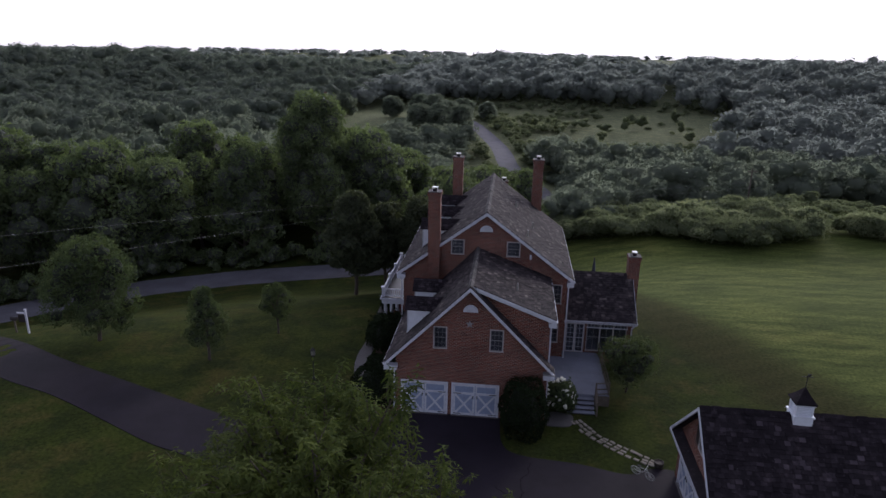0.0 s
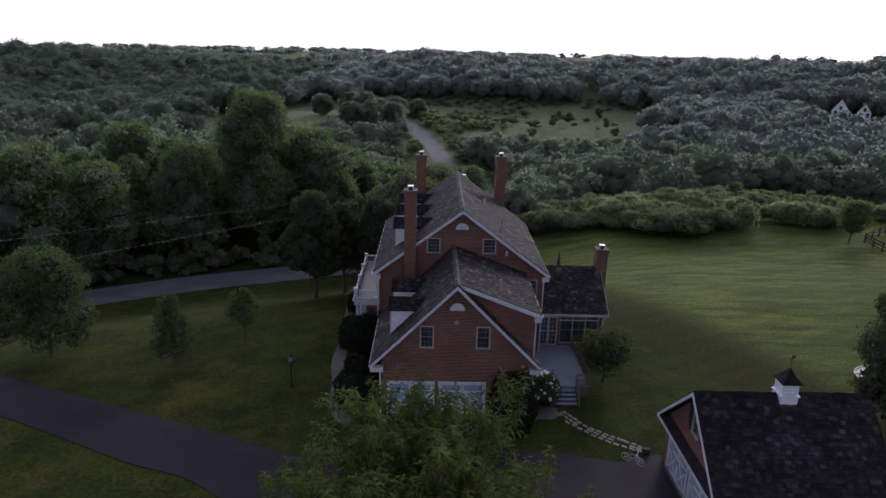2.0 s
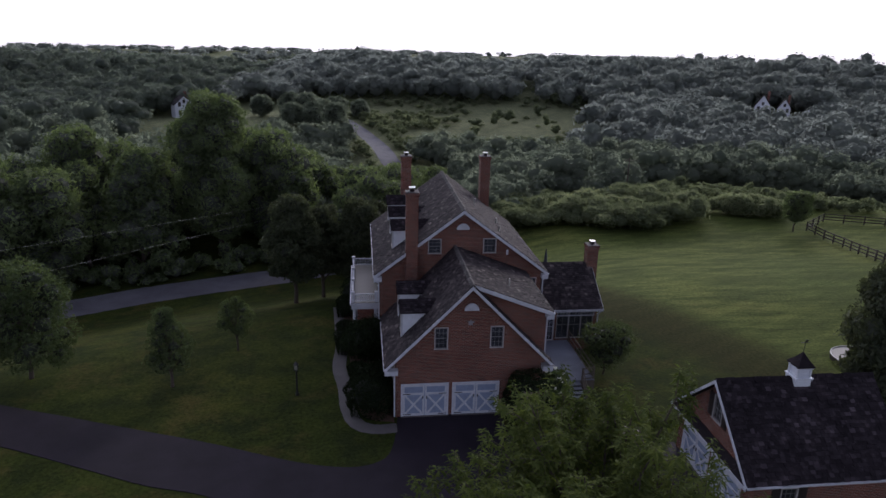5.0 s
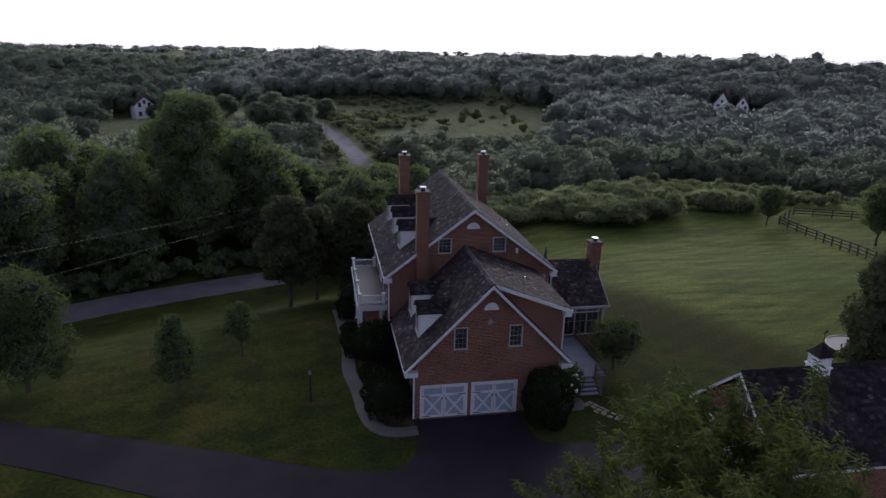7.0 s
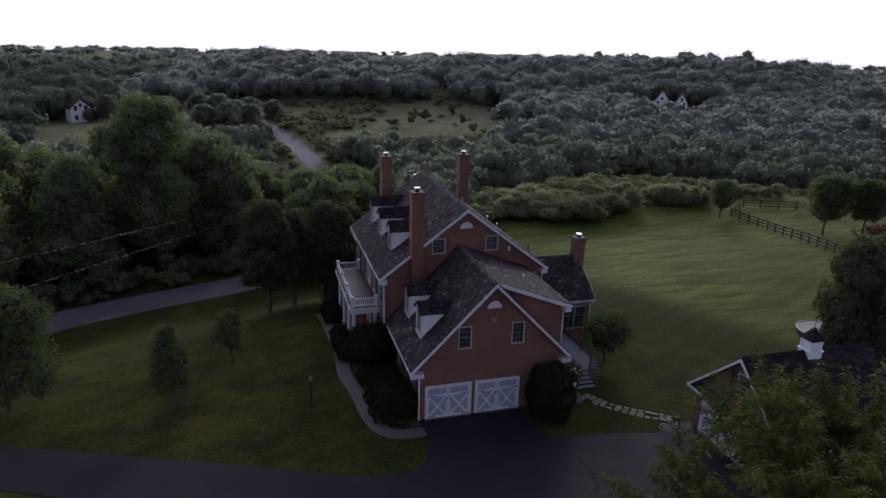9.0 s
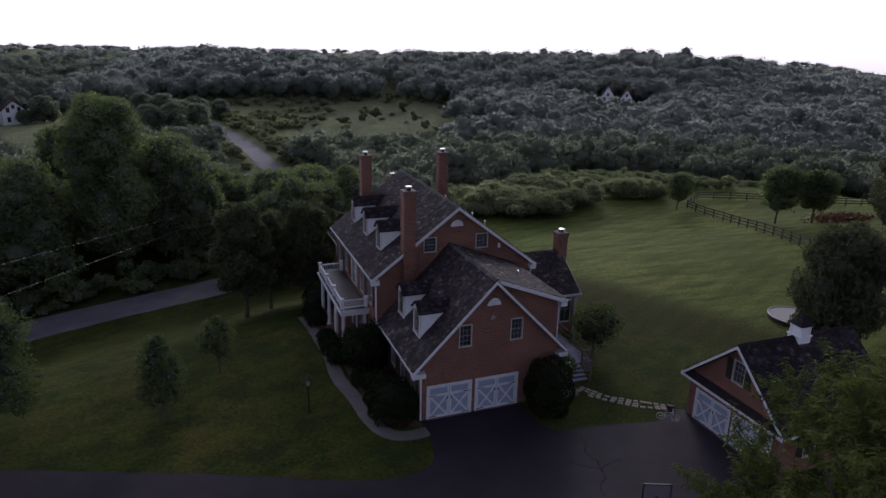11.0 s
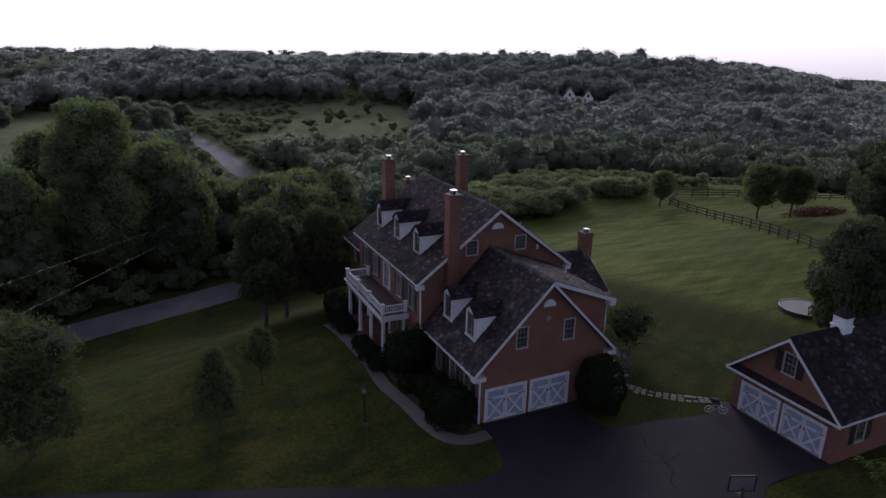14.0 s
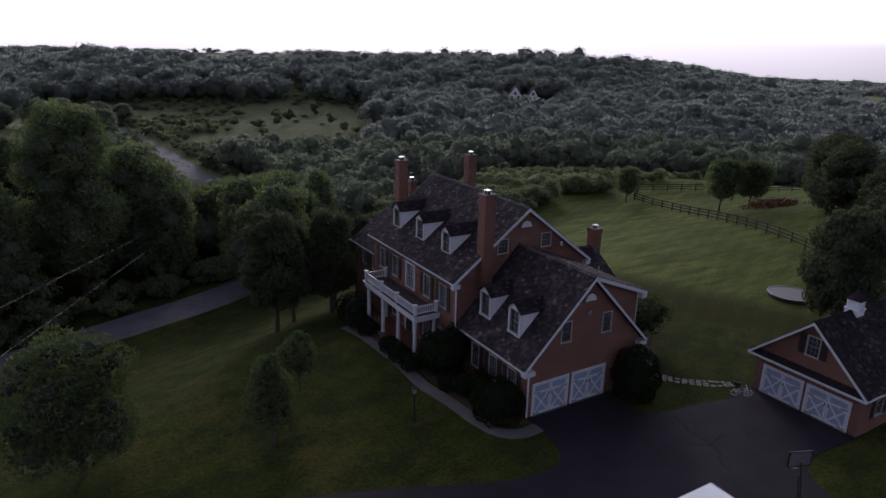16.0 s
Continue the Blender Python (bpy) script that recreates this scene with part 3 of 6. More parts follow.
def chimney(parent, x0, x1, y0, y1, z0, z1, cap=True):
    bm = boxes((x0, x1, y0, y1, z0, z1 - 0.34), (x0 - 0.04, x1 + 0.04, y0 - 0.04, y1 + 0.04, z1 - 0.34, z1 - 0.18), (x0 - 0.075, x1 + 0.075, y0 - 0.075, y1 + 0.075, z1 - 0.18, z1 - 0.06))
    ch = part("chimney", bm, BRICK_CH, parent, "tall red brick chimney with a metal rain cap")
    part("crown", boxes((x0 - 0.04, x1 + 0.04, y0 - 0.04, y1 + 0.04, z1 - 0.06, z1)), CONCRETE, ch)
    cx, cy = (x0 + x1) / 2, (y0 + y1) / 2
    bm = bmesh.new()
    lathe(bm, [(0.17, 0), (0.17, 0.13), (0.15, 0.15)], 12, (cx, cy, z1))
    part("flue", bm, SLATE_DARK, ch)
    bm = boxes((cx - 0.2, cx + 0.2, cy - 0.2, cy + 0.2, z1 + 0.26, z1 + 0.285))
    for sx in (-0.17, 0.17):
        for sy in (-0.17, 0.17):
            box(bm, cx + sx - 0.015, cx + sx + 0.015, cy + sy - 0.015, cy + sy + 0.015, z1, z1 + 0.26)
    part("rain_cap", bm, GALV, ch, "shiny metal rain cap")
    return ch


def dormer(parent, xf, yc, z0, zp, w, eave_in, slope, ze, seed):
    """A gabled dormer that looks to -x. xf: its front; z0: foot of the front; zp: the peak; the main slope rises from (eave_in, ze) at slope."""
    d = part("dormer", boxes((xf + 0.0, xf + 0.08, yc - w / 2, yc - w / 2 + 0.13, z0, zp - 0.55), (xf, xf + 0.08, yc + w / 2 - 0.13, yc + w / 2, z0, zp - 0.55), (xf - 0.03, xf + 0.08, yc - w / 2 - 0.03, yc + w / 2 + 0.03, z0 - 0.06, z0 + 0.08)), TRIM, parent, "white gabled dormer with clapboard cheeks")
    zc = zp - 0.55
    def back(z):
        return eave_in + (z - ze) / slope
    for s in (-1, 1):
        bm = bmesh.new()
        y = yc + s * (w / 2 - 0.02)
        prism(bm, [(xf + 0.03, z0), (back(z0) + 0.12, z0), (back(zc) + 0.12, zc), (xf + 0.03, zc)], "y", y + s * 0.015, y - s * 0.05)
        bmesh.ops.recalc_face_normals(bm, faces=bm.faces)
        part("cheek", bm, CLAP, d)
    bm = bmesh.new()
    prism(bm, [(yc - w / 2 - 0.06, zc), (yc + w / 2 + 0.06, zc), (yc, zp - 0.06)], "x", xf - 0.04, xf + 0.1)
    bmesh.ops.recalc_face_normals(bm, faces=bm.faces)
    part("pediment", bm, TRIM, d)
    for s in (-1, 1):
        e, r = (yc + s * (w / 2 + 0.14), zc - 0.06), (yc, zp)
        roof_plane("dormer_roof", "x", e, r, xf - 0.14, back(zp) + 0.25, SLATE_DARK, d, 0.09)
        slates("slate_covering", "x", e, r, xf - 0.14, back(zp) + 0.2, SLATE_DARK, d, 0.2, 0.16, seed + s)
    window(d, "-x", xf + 0.02, yc, z0 + 0.12, w - 0.42, zc - z0 - 0.2, 2, 4, trim=0.06)
    part("reveal", boxes((xf + 0.5, xf + 0.54, yc - w / 2 + 0.06, yc + w / 2 - 0.06, z0, zc)), LINED, d)
    return d


def garage_door(parent, facing, x, y, w=2.74, h=2.15):
    """A carriage-style door: two crossed leaves, a row of lights on top, strap hinges and pulls."""
    m = pose(x, y, 0.04, 0, 0, TURN_OF[facing])
    bm = boxes((-w / 2 - 0.12, -w / 2, -0.05, 0.12, 0, h + 0.12), (w / 2, w / 2 + 0.12, -0.05, 0.12, 0, h + 0.12), (-w / 2, w / 2, -0.05, 0.12, h, h + 0.12))
    d = part("garage_door", bm, TRIM, parent, "pale grey-white carriage garage door with crossed braces")
    d.matrix_basis = m
    part("panel", boxes((-w / 2, w / 2, 0.02, 0.06, 0, h)), DOORP, d)
    top = h * 0.72
    for s in (-1, 1):
        a, b = (s * 0.02, s * (w / 2 - 0.01))
        a, b = min(a, b), max(a, b)
        for q in ((a, a + 0.12, 0.16, top - 0.07), (b - 0.12, b, 0.16, top - 0.07), (a, b, 0.02, 0.16), (a, b, top - 0.07, top + 0.07), (a, a + 0.1, top + 0.07, h - 0.1), (b - 0.1, b, top + 0.07, h - 0.1), (a, b, h - 0.1, h)):
            part("rail", boxes((q[0], q[1], -0.012, 0.02, q[2], q[3])), TRIM, d)
        for za, zb, dy in ((0.14, top - 0.08, -0.003), (top - 0.08, 0.14, -0.007)):
            bm = bmesh.new()
            bar(bm, (a + 0.12, dy, za), (b - 0.12, dy, zb), 0.026, 0.12)
            part("brace", bm, TRIM, d)
    for s in (-1, 1):
        for z in (0.12, top):
            part("hinge", boxes((min(s * (w / 2 - 0.02), s * (w / 2 - 0.5)), max(s * (w / 2 - 0.02), s * (w / 2 - 0.5)), -0.03, -0.012, z - 0.025, z + 0.025)), IRON, d, "black strap hinge")
        part("handle", boxes((s * 0.12 - 0.03, s * 0.12 + 0.03, -0.05, -0.012, top * 0.78, top * 0.78 + 0.2)), IRON, d, "black pull handle")
    part("threshold", boxes((-w / 2 - 0.12, w / 2 + 0.12, -0.14, 0.1, -0.05, 0.02)), CONCRETE, d)
    return d


def downspout(parent, pts):
    bm = bmesh.new()
    for a, b in zip(pts, pts[1:]):
        bar(bm, a, b, 0.085)
    part("downspout", bm, TRIM, parent)


def gutter(parent, a, b):
    bm = bmesh.new()
    bar(bm, a, b, 0.1, 0.09)
    part("gutter", bm, TRIM, parent)


house = empty("brick_house", label="large red brick country house with slate roofs and white trim", category="house")
ME_L, ME_R, ME_Z, RX, RZ = (-7.63, 6.8), (4.76, 6.8), 6.8, -1.44, 11.43
MY0, MY1 = 43.61, 57.24
SLOPE = (RZ - ME_Z) / (RX + 7.63)
# main block
wz = -2.4
W3, W4 = (-3.42, 8.28, 0.84, 1.0), (0.48, 8.28, 0.84, 1.0)
UPR, LWR = (3.62, 4.95, 0.7, 1.35), (3.55, 1.95, 0.7, 1.25)
wall("wall", "y", 43.9, 0.35, [(-7.25, wz), (4.35, wz), (4.35, 6.9), (-1.44, 11.2), (-7.25, 6.9)], [hole("-y", *q) for q in (W3, W4, UPR, LWR)], BRICK, house)
for q in (W3, W4, UPR, LWR):
    window(house, "-y", q[0], 43.9, q[1], q[2], q[3], 3, 4)
arch_louvre(house, -1.45, 43.88, 9.98, 0.92, 0.44)
wall("wall", "y", 57.0, -0.35, [(-7.25, wz), (4.35, wz), (4.35, 6.9), (-1.44, 11.2), (-7.25, 6.9)], [], BRICK, house)
UP = [(45.6, 4.3), (47.9, 4.3), (53.0, 4.3), (55.3, 4.3)]
DN = [(45.6, 0.9), (47.9, 0.9), (53.0, 0.9), (55.3, 0.9)]
holes = [(y - 0.45, y + 0.45, z, z + 1.65) for y, z in UP + DN] + [(49.9, 51.1, 4.1, 6.0), (49.95, 51.05, 0.4, 2.6)]
wall("wall", "x", -7.25, 0.35, [(44.25, wz), (56.65, wz), (56.65, 6.9), (44.25, 6.9)], holes, BRICK, house)
for y, z in UP + DN:
    window(house, "-x", -7.25, y, z, 0.9, 1.65, 3, 6, shutter=True)
wn1 = window(house, "-x", -7.25, 50.5, 4.1, 1.2, 1.9, 4, 6, trim=0.2)
part("pediment", boxes((-0.85, 0.85, -0.14, 0.0, 2.1, 2.22), (-0.95, 0.95, -0.2, 0.0, 2.22, 2.3)), TRIM, wn1)
front = part("front_door", boxes((-7.22, -7.16, 49.95, 51.05, 0.4, 2.6)), SHUTTER, house, "dark panelled front door")
part("door_frame", boxes((-7.33, -7.2, 49.75, 49.95, 0.4, 2.75), (-7.33, -7.2, 51.05, 51.25, 0.4, 2.75), (-7.35, -7.2, 49.75, 51.25, 2.6, 2.8)), TRIM, front)
wall("wall", "x", 4.35, -0.35, [(44.25, wz), (56.65, wz), (56.65, 6.9), (44.25, 6.9)], [], BRICK, house)
for e, nm in ((ME_L, 3), (ME_R, 4)):
    roof_plane("roof", "y", e, (RX, RZ), MY0, MY1, SLATE_DARK, house)
    slates("slate_covering", "y", e, (RX, RZ), MY0 + 0.02, MY1, SLATE, house, seed=nm)
ridge_caps("ridge_cap", "y", RX, RZ + 0.03, MY0, MY1, SLATE_PALE, house)
for y0, y1 in ((MY0 - 0.05, MY0 + 0.03), (MY1 - 0.03, MY1 + 0.05)):
    rake("rake_board", "y", [(-7.66, 6.76), (RX, RZ - 0.02), (4.79, 6.76)], y0, y1, 0.23, house)
for x0, x1, g in ((-7.66, -7.25, -7.69), (4.35, 4.79, 4.82)):
    part("soffit", boxes((x0, x1, MY0 - 0.02, MY1, 6.44, 6.56)), SHUTTER, house)
    gutter(house, (g, MY0 - 0.02, 6.68), (g, MY1, 6.68))
    part("cornice_return", boxes((min(x0, x1) - 0.03, max(x0, x1) + 0.12 * (1 if x0 < 0 else 0), MY0 - 0.06, 43.9, 6.32, 6.66)), TRIM, house)
downspout(house, [(-7.66, 43.72, 6.62), (-7.34, 43.72, 6.15), (-7.34, 43.72, 0.1)])
downspout(house, [(4.8, 43.72, 6.62), (4.44, 43.72, 6.2), (4.44, 43.72, 0.8)])
for i, y in enumerate((47.0, 50.85, 54.7)):
    dormer(house, -6.25, y, 7.78, 9.95, 1.3, -7.63, SLOPE, 6.8, 40 + i)
# far wing, lower than the main block
wall("wall", "x", -6.4, 0.3, [(57.0, wz), (62.6, wz), (62.6, 4.9), (57.0, 4.9)], [(58.3, 59.1, 2.9, 4.4), (60.4, 61.2, 2.9, 4.4)], BRICK, house)
for y in (58.7, 60.8):
    window(house, "-x", -6.4, y, 2.9, 0.8, 1.5, 3, 4, shutter=True)
wall("wall", "y", 62.6, -0.3, [(-6.1, wz), (3.2, wz), (3.2, 4.9), (-1.44, 8.2), (-6.1, 4.9)], [], BRICK, house)
wall("wall", "x", 3.5, -0.3, [(57.0, wz), (62.6, wz), (62.6, 4.9), (57.0, 4.9)], [], BRICK, house)
for e in ((-6.8, 4.7), (3.9, 4.7)):
    roof_plane("wing_roof", "y", e, (-1.44, 8.4), 57.0, 62.9, SLATE_DARK, house)
    slates("slate_covering", "y", e, (-1.44, 8.4), 57.25, 62.9, SLATE, house, seed=9)
gutter(house, (-6.86, 57.3, 4.6), (-6.86, 62.9, 4.6))
# garage wing
GA = (-1.98, 8.81)
GW = [(-3.76, 4.64, 0.74, 1.36), (-0.32, 4.64, 0.74, 1.36)]
wall("wall", "y", 36.37, 0.3, [(-6.5, -0.3), (-6.08, -0.3), (-6.08, 2.23), (-3.34, 2.23), (-3.34, -0.3), (-2.88, -0.3), (-2.88, 2.23), (-0.14, 2.23), (-0.14, -0.3), (2.85, -0.3), (2.85, 3.7), (-1.98, 8.58), (-6.5, 4.02)],
     [hole("-y", *q) for q in GW], BRICK, house)
for q in GW:
    window(house, "-y", q[0], 36.37, q[1], q[2], q[3], 3, 4)
arch_louvre(house, -1.95, 36.35, 7.12, 0.9, 0.46)
wall("wall", "x", -6.5, 0.3, [(36.67, -0.3), (43.9, -0.3), (43.9, 4.0), (36.67, 4.0)], [(y - 0.42, y + 0.42, 0.95, 2.6) for y in (38.1, 40.2, 42.3)], BRICK, house)
for y in (38.1, 40.2, 42.3):
    window(house, "-x", -6.5, y, 0.95, 0.84, 1.65, 3, 6, shutter=True)
wall("wall", "x", 2.85, -0.3, [(36.67, -0.3), (43.9, -0.3), (43.9, 6.72), (36.9, 6.72), (36.9, 3.5), (36.67, 3.5)], [(39.0, 39.9, 3.9, 5.3), (41.3, 42.2, 3.9, 5.3)], BRICK, house)
for y in (39.45, 41.75):
    window(house, "+x", 2.85, y, 3.9, 0.9, 1.4, 3, 4)
wall("wall", "y", 36.85, 0.25, [(2.55, 3.6), (2.85, 3.3), (2.85, 6.66), (-1.85, 8.5)], [], BRICK, house)
roof_plane("garage_roof", "y", (-7.17, 3.57), GA, 36.0, 43.9, SLATE_DARK, house)
slates("slate_covering", "y", (-7.17, 3.57), GA, 36.03, 43.9, SLATE, house, seed=11)
roof_plane("garage_roof", "y", (3.2, 3.57), GA, 36.0, 36.84, SLATE_DARK, house)
slates("slate_covering", "y", (3.2, 3.57), GA, 36.03, 36.84, SLATE, house, seed=12)
roof_plane("shed_roof", "y", (3.16, 6.84), (-1.98, 8.8), 36.4, 43.9, SLATE_DARK, house)
slates("slate_covering", "y", (3.16, 6.84), (-1.98, 8.8), 36.43, 43.9, SLATE, house, seed=13)
ridge_caps("ridge_cap", "y", -1.98, 8.84, 36.0, 43.9, SLATE_PALE, house)
rake("rake_board", "y", [(-7.2, 3.53), (GA[0], GA[1] - 0.02), (3.23, 3.53)], 35.95, 36.03, 0.22, house)
rake("shed_rake", "y", [(3.19, 6.82), (-1.98, 8.79)], 36.36, 36.43, 0.24, house)
part("cornice_return", boxes((-7.2, -6.4, 35.94, 36.37, 3.12, 3.42)), TRIM, house)
part("cornice_return", boxes((2.6, 3.26, 35.94, 36.9, 3.1, 3.42)), TRIM, house)
part("cornice_return", boxes((2.75, 3.2, 36.36, 36.9, 6.38, 6.66)), TRIM, house)
part("return_cap", boxes((2.56, 3.3, 35.9, 36.95, 3.42, 3.48)), SASH, house)
gutter(house, (-7.23, 36.0, 3.46), (-7.23, 43.9, 3.46))
gutter(house, (3.22, 36.4, 6.72), (3.22, 43.9, 6.72))
downspout(house, [(-7.2, 36.1, 3.4), (-6.6, 36.3, 2.95), (-6.6, 36.3, 0.1)])
downspout(house, [(3.2, 36.6, 6.66), (2.93, 36.95, 6.3), (2.93, 36.95, 0.1)])
for i, y in enumerate((38.75, 42.0)):
    dormer(house, -6.08, y, 4.72, 7.0, 1.3, -7.17, (GA[1] - 3.57) / (GA[0] + 7.17), 3.57, 60 + i)
garage_door(house, "-y", -4.71, 36.37)
garage_door(house, "-y", -1.51, 36.37)
for x in (-4.71, -1.51):
    part("door_lining", boxes((x - 1.37, x + 1.37, 36.5, 36.54, 0, 2.25)), LINED, house)
# chimneys
chimney(house, -5.46, -4.64, 43.36, 44.16, -0.5, 12.76)
chimney(house, -5.0, -4.14, 56.75, 57.55, -2.5, 12.85)
chimney(house, 1.95, 2.8, 56.75, 57.55, -2.5, 12.85)
chimney(house, 9.13, 9.97, 47.75, 48.6, -1.5, 7.44)
chimney(house, -0.9, -0.25, 62.3, 62.95, -2.5, 9.75)
# sunroom
SZ, SR = 3.5, 5.98
holes = [(4.6, 5.92, 0.8, 3.05)] + [(a, a + 0.92, 1.0, 3.15) for a in (6.12, 7.07, 8.02)]
wall("wall", "y", 44.9, 0.25, [(4.35, -0.5), (9.2, -0.5), (9.2, 3.4), (4.35, 3.4)], holes, BRICK, house)
wall("wall", "x", 9.2, -0.25, [(45.15, -0.8), (51.5, -0.8), (51.5, 3.4), (48.2, 5.75), (45.15, 3.4)], [], BRICK, house)
wall("wall", "y", 51.5, -0.25, [(4.35, -0.8), (8.95, -0.8), (8.95, 3.4), (4.35, 3.4)], [], BRICK, house)
for a in (6.12, 7.07, 8.02):
    window(house, "-y", a + 0.46, 44.9, 1.0, 0.9, 2.1, 2, 2, trim=0.03)
tr = part("transom", boxes((6.05, 9.02, 44.84, 44.9, 3.13, 3.22), (6.05, 9.02, 44.84, 44.9, 2.78, 2.84)), TRIM, house)
for i in range(13):
    part("glazing_bar", boxes((6.16 + i * 0.235, 6.18 + i * 0.235, 44.85, 44.9, 2.84, 3.13)), TRIM, tr)
for s in (0, 1):
    a = 4.62 + s * 0.66
    fd = window(house, "-y", a + 0.32, 44.9, 0.82, 0.56, 2.2, 2, 6, trim=0.09, name="french_door")
part("roof_lining", boxes((4.4, 8.95, 48.0, 48.1, 0.8, 3.4)), CURTAIN, house)
for e, sd in (((44.55, SZ), 21), ((51.85, SZ), 22)):
    roof_plane("sunroom_roof", "x", e, (48.2, SR), 4.35, 9.55, SLATE_DARK, house)
    slates("slate_covering", "x", e, (48.2, SR), 4.35, 9.52, SLATE, house, seed=sd)
rake("rake_board", "x", [(44.52, SZ - 0.03), (48.2, SR - 0.02), (51.88, SZ - 0.03)], 9.5, 9.58, 0.24, house)
gutter(house, (4.4, 44.5, 3.4), (9.6, 44.5, 3.4))
part("soffit", boxes((4.4, 9.5, 44.56, 44.9, 3.22, 3.32)), TRIM, house)
downspout(house, [(9.45, 44.5, 3.35), (9.28, 44.82, 2.9), (9.28, 44.82, 0.1)])
# portico
por = part("portico", boxes((-9.3, -7.25, 46.0, 54.5, 3.28, 3.62), (-9.42, -7.25, 45.9, 54.6, 3.62, 3.74)), TRIM, house, "white columned portico with a railed balcony")
part("balcony_floor", boxes((-9.34, -7.26, 45.98, 54.52, 3.744, 3.77)), SHUTTER, por)
part("porch_floor", boxes((-9.35, -7.26, 45.9, 54.6, -1.5, 0.35)), BRICK, por)
COLY = (46.35, 48.95, 51.55, 54.15)
for y in COLY + (46.35, 54.15):
    x = -9.08 if y in COLY and not (bpy.data.objects.get("column.003")) else -7.5
    bm = bmesh.new()
    lathe(bm, [(0.2, 0), (0.2, 0.08), (0.15, 0.14), (0.15, 1.2), (0.125, 2.75), (0.18, 2.8), (0.2, 2.93)], 14, (x, y, 0.35))
    part("column", bm, TRIM, por, "round white column")
posts = [(-9.2, y) for y in (46.15, 48.95, 51.55, 54.35)] + [(-7.45, 46.15), (-7.45, 54.35)]
for x, y in posts:
    part("newel", boxes((x - 0.1, x + 0.1, y - 0.1, y + 0.1, 3.77, 4.55), (x - 0.14, x + 0.14, y - 0.14, y + 0.14, 4.55, 4.62)), TRIM, por)
runs = [(posts[0], posts[1]), (posts[1], posts[2]), (posts[2], posts[3]), (posts[0], posts[4]), (posts[3], posts[5])]
for a, b in runs:
    bm = bmesh.new()
    bar(bm, (*a, 4.42), (*b, 4.42), 0.09, 0.07)
    bar(bm, (*a, 3.9), (*b, 3.9), 0.07, 0.07)
    n = int((Vector(b) - Vector(a)).length / 0.14)
    for i in range(1, n):
        p = Vector(a).lerp(Vector(b), i / n)
        box(bm, p.x - 0.022, p.x + 0.022, p.y - 0.022, p.y + 0.022, 3.9, 4.42)
    part("railing", bm, TRIM, por)
# roof fittings
for x, y in ((1.45, 45.6), (1.9, 49.0), (0.6, 51.5)):
    z = 6.8 + (4.76 - x) * SLOPE
    bm = bmesh.new()
    rod(bm, (x, y, z - 0.1), (x, y, z + 0.45), 0.05)
    part("vent_pipe", bm, GALV, house)
bm = bmesh.new()
rod(bm, (0.8, 38.7, 7.6), (0.8, 38.7, 8.25), 0.045)
part("vent_pipe", bm, GALV, house)
star = bmesh.new()
prism(star, [(-1.98 + r * math.sin(a), 6.33 + r * math.cos(a)) for r, a in ((0.24 if i % 2 == 0 else 0.1, math.pi * i / 5) for i in range(10))], "y", 36.3, 36.36)
bmesh.ops.recalc_face_normals(star, faces=star.faces)
part("wall_star", star, SASH, house, "dull metal star on the brick gable")
part("light_fixture", boxes((1.62, 1.74, 43.45, 43.62, 8.25, 8.55)), TRIM, house, "small white flood light under the rake")

# deck, steps and rail behind the garage
deck = part("deck", boxes((2.87, 7.1, 38.72, 44.88, -0.4, 0.8)), DECKMAT, None)
tagged(deck, "blue-grey painted patio deck beside the sunroom", "deck")
# Boards added only to darken the deck's bright sides; none are known there.
part("skirt", boxes((6.12, 7.1, 38.69, 38.717, -0.1, 0.74), (7.103, 7.13, 38.72, 44.8, -0.1, 0.74)), WOODGREY, deck, "dark boards added to tone down the deck's front")
steps = empty("deck_steps", label="dark deck steps with pale grey treads", category="steps")
for i in range(4):
    y1 = 38.71 - i * 0.3
    z = 0.62 - i * 0.16
    part("tread", boxes((4.4, 6.1, y1 - 0.33, y1, z - 0.05, z)), DECKMAT, steps)
    part("riser", boxes((4.42, 6.08, y1 - 0.28, y1, -0.1, z - 0.052)), IRON, steps)
rail = empty("deck_rail", label="dark wooden stair and deck handrail", category="railing")
for x, y, z in ((6.2, 37.45, 0.0), (6.2, 38.6, 0.75), (7.05, 38.8, 0.75), (7.05, 41.6, 0.75), (7.05, 44.6, 0.75)):
    part("post", boxes((x - 0.05, x + 0.05, y - 0.05, y + 0.05, z - 0.1, z + 0.98)), WOODGREY, rail)
bm = bmesh.new()
for dz in (0.92, 0.5, 0.15):
    bar(bm, (6.2, 37.45, dz), (6.2, 38.6, 0.75 + dz), 0.06)
    bar(bm, (6.2, 38.6, 0.75 + dz), (7.05, 38.8, 0.75 + dz), 0.06)
    bar(bm, (7.05, 38.8, 0.75 + dz), (7.05, 44.6, 0.75 + dz), 0.06)
part("rail", bm, WOODGREY, rail)

# ---- detached garage ----
barn = empty("detached_garage", label="small brick detached garage with slate roof and white cupola", category="garage")
BX, BXE, BR, BRZ, BE = 9.86, 17.9, 28.4, 6.37, 2.85
BW = (28.38, 3.95, 0.8, 1.3)
wall("wall", "x", BX, 0.3, [(24.85, -0.3), (25.52, -0.3), (25.52, 2.06), (28.16, 2.06), (28.16, -0.3), (28.58, -0.3), (28.58, 2.06), (31.22, 2.06), (31.22, -0.3), (31.95, -0.3), (31.95, 3.1), (28.4, 6.2), (24.85, 3.1)], [hole("-x", *BW)], BRICK, barn)
window(barn, "-x", BX, BW[0], BW[1], BW[2], BW[3], 3, 4, shutter=True)
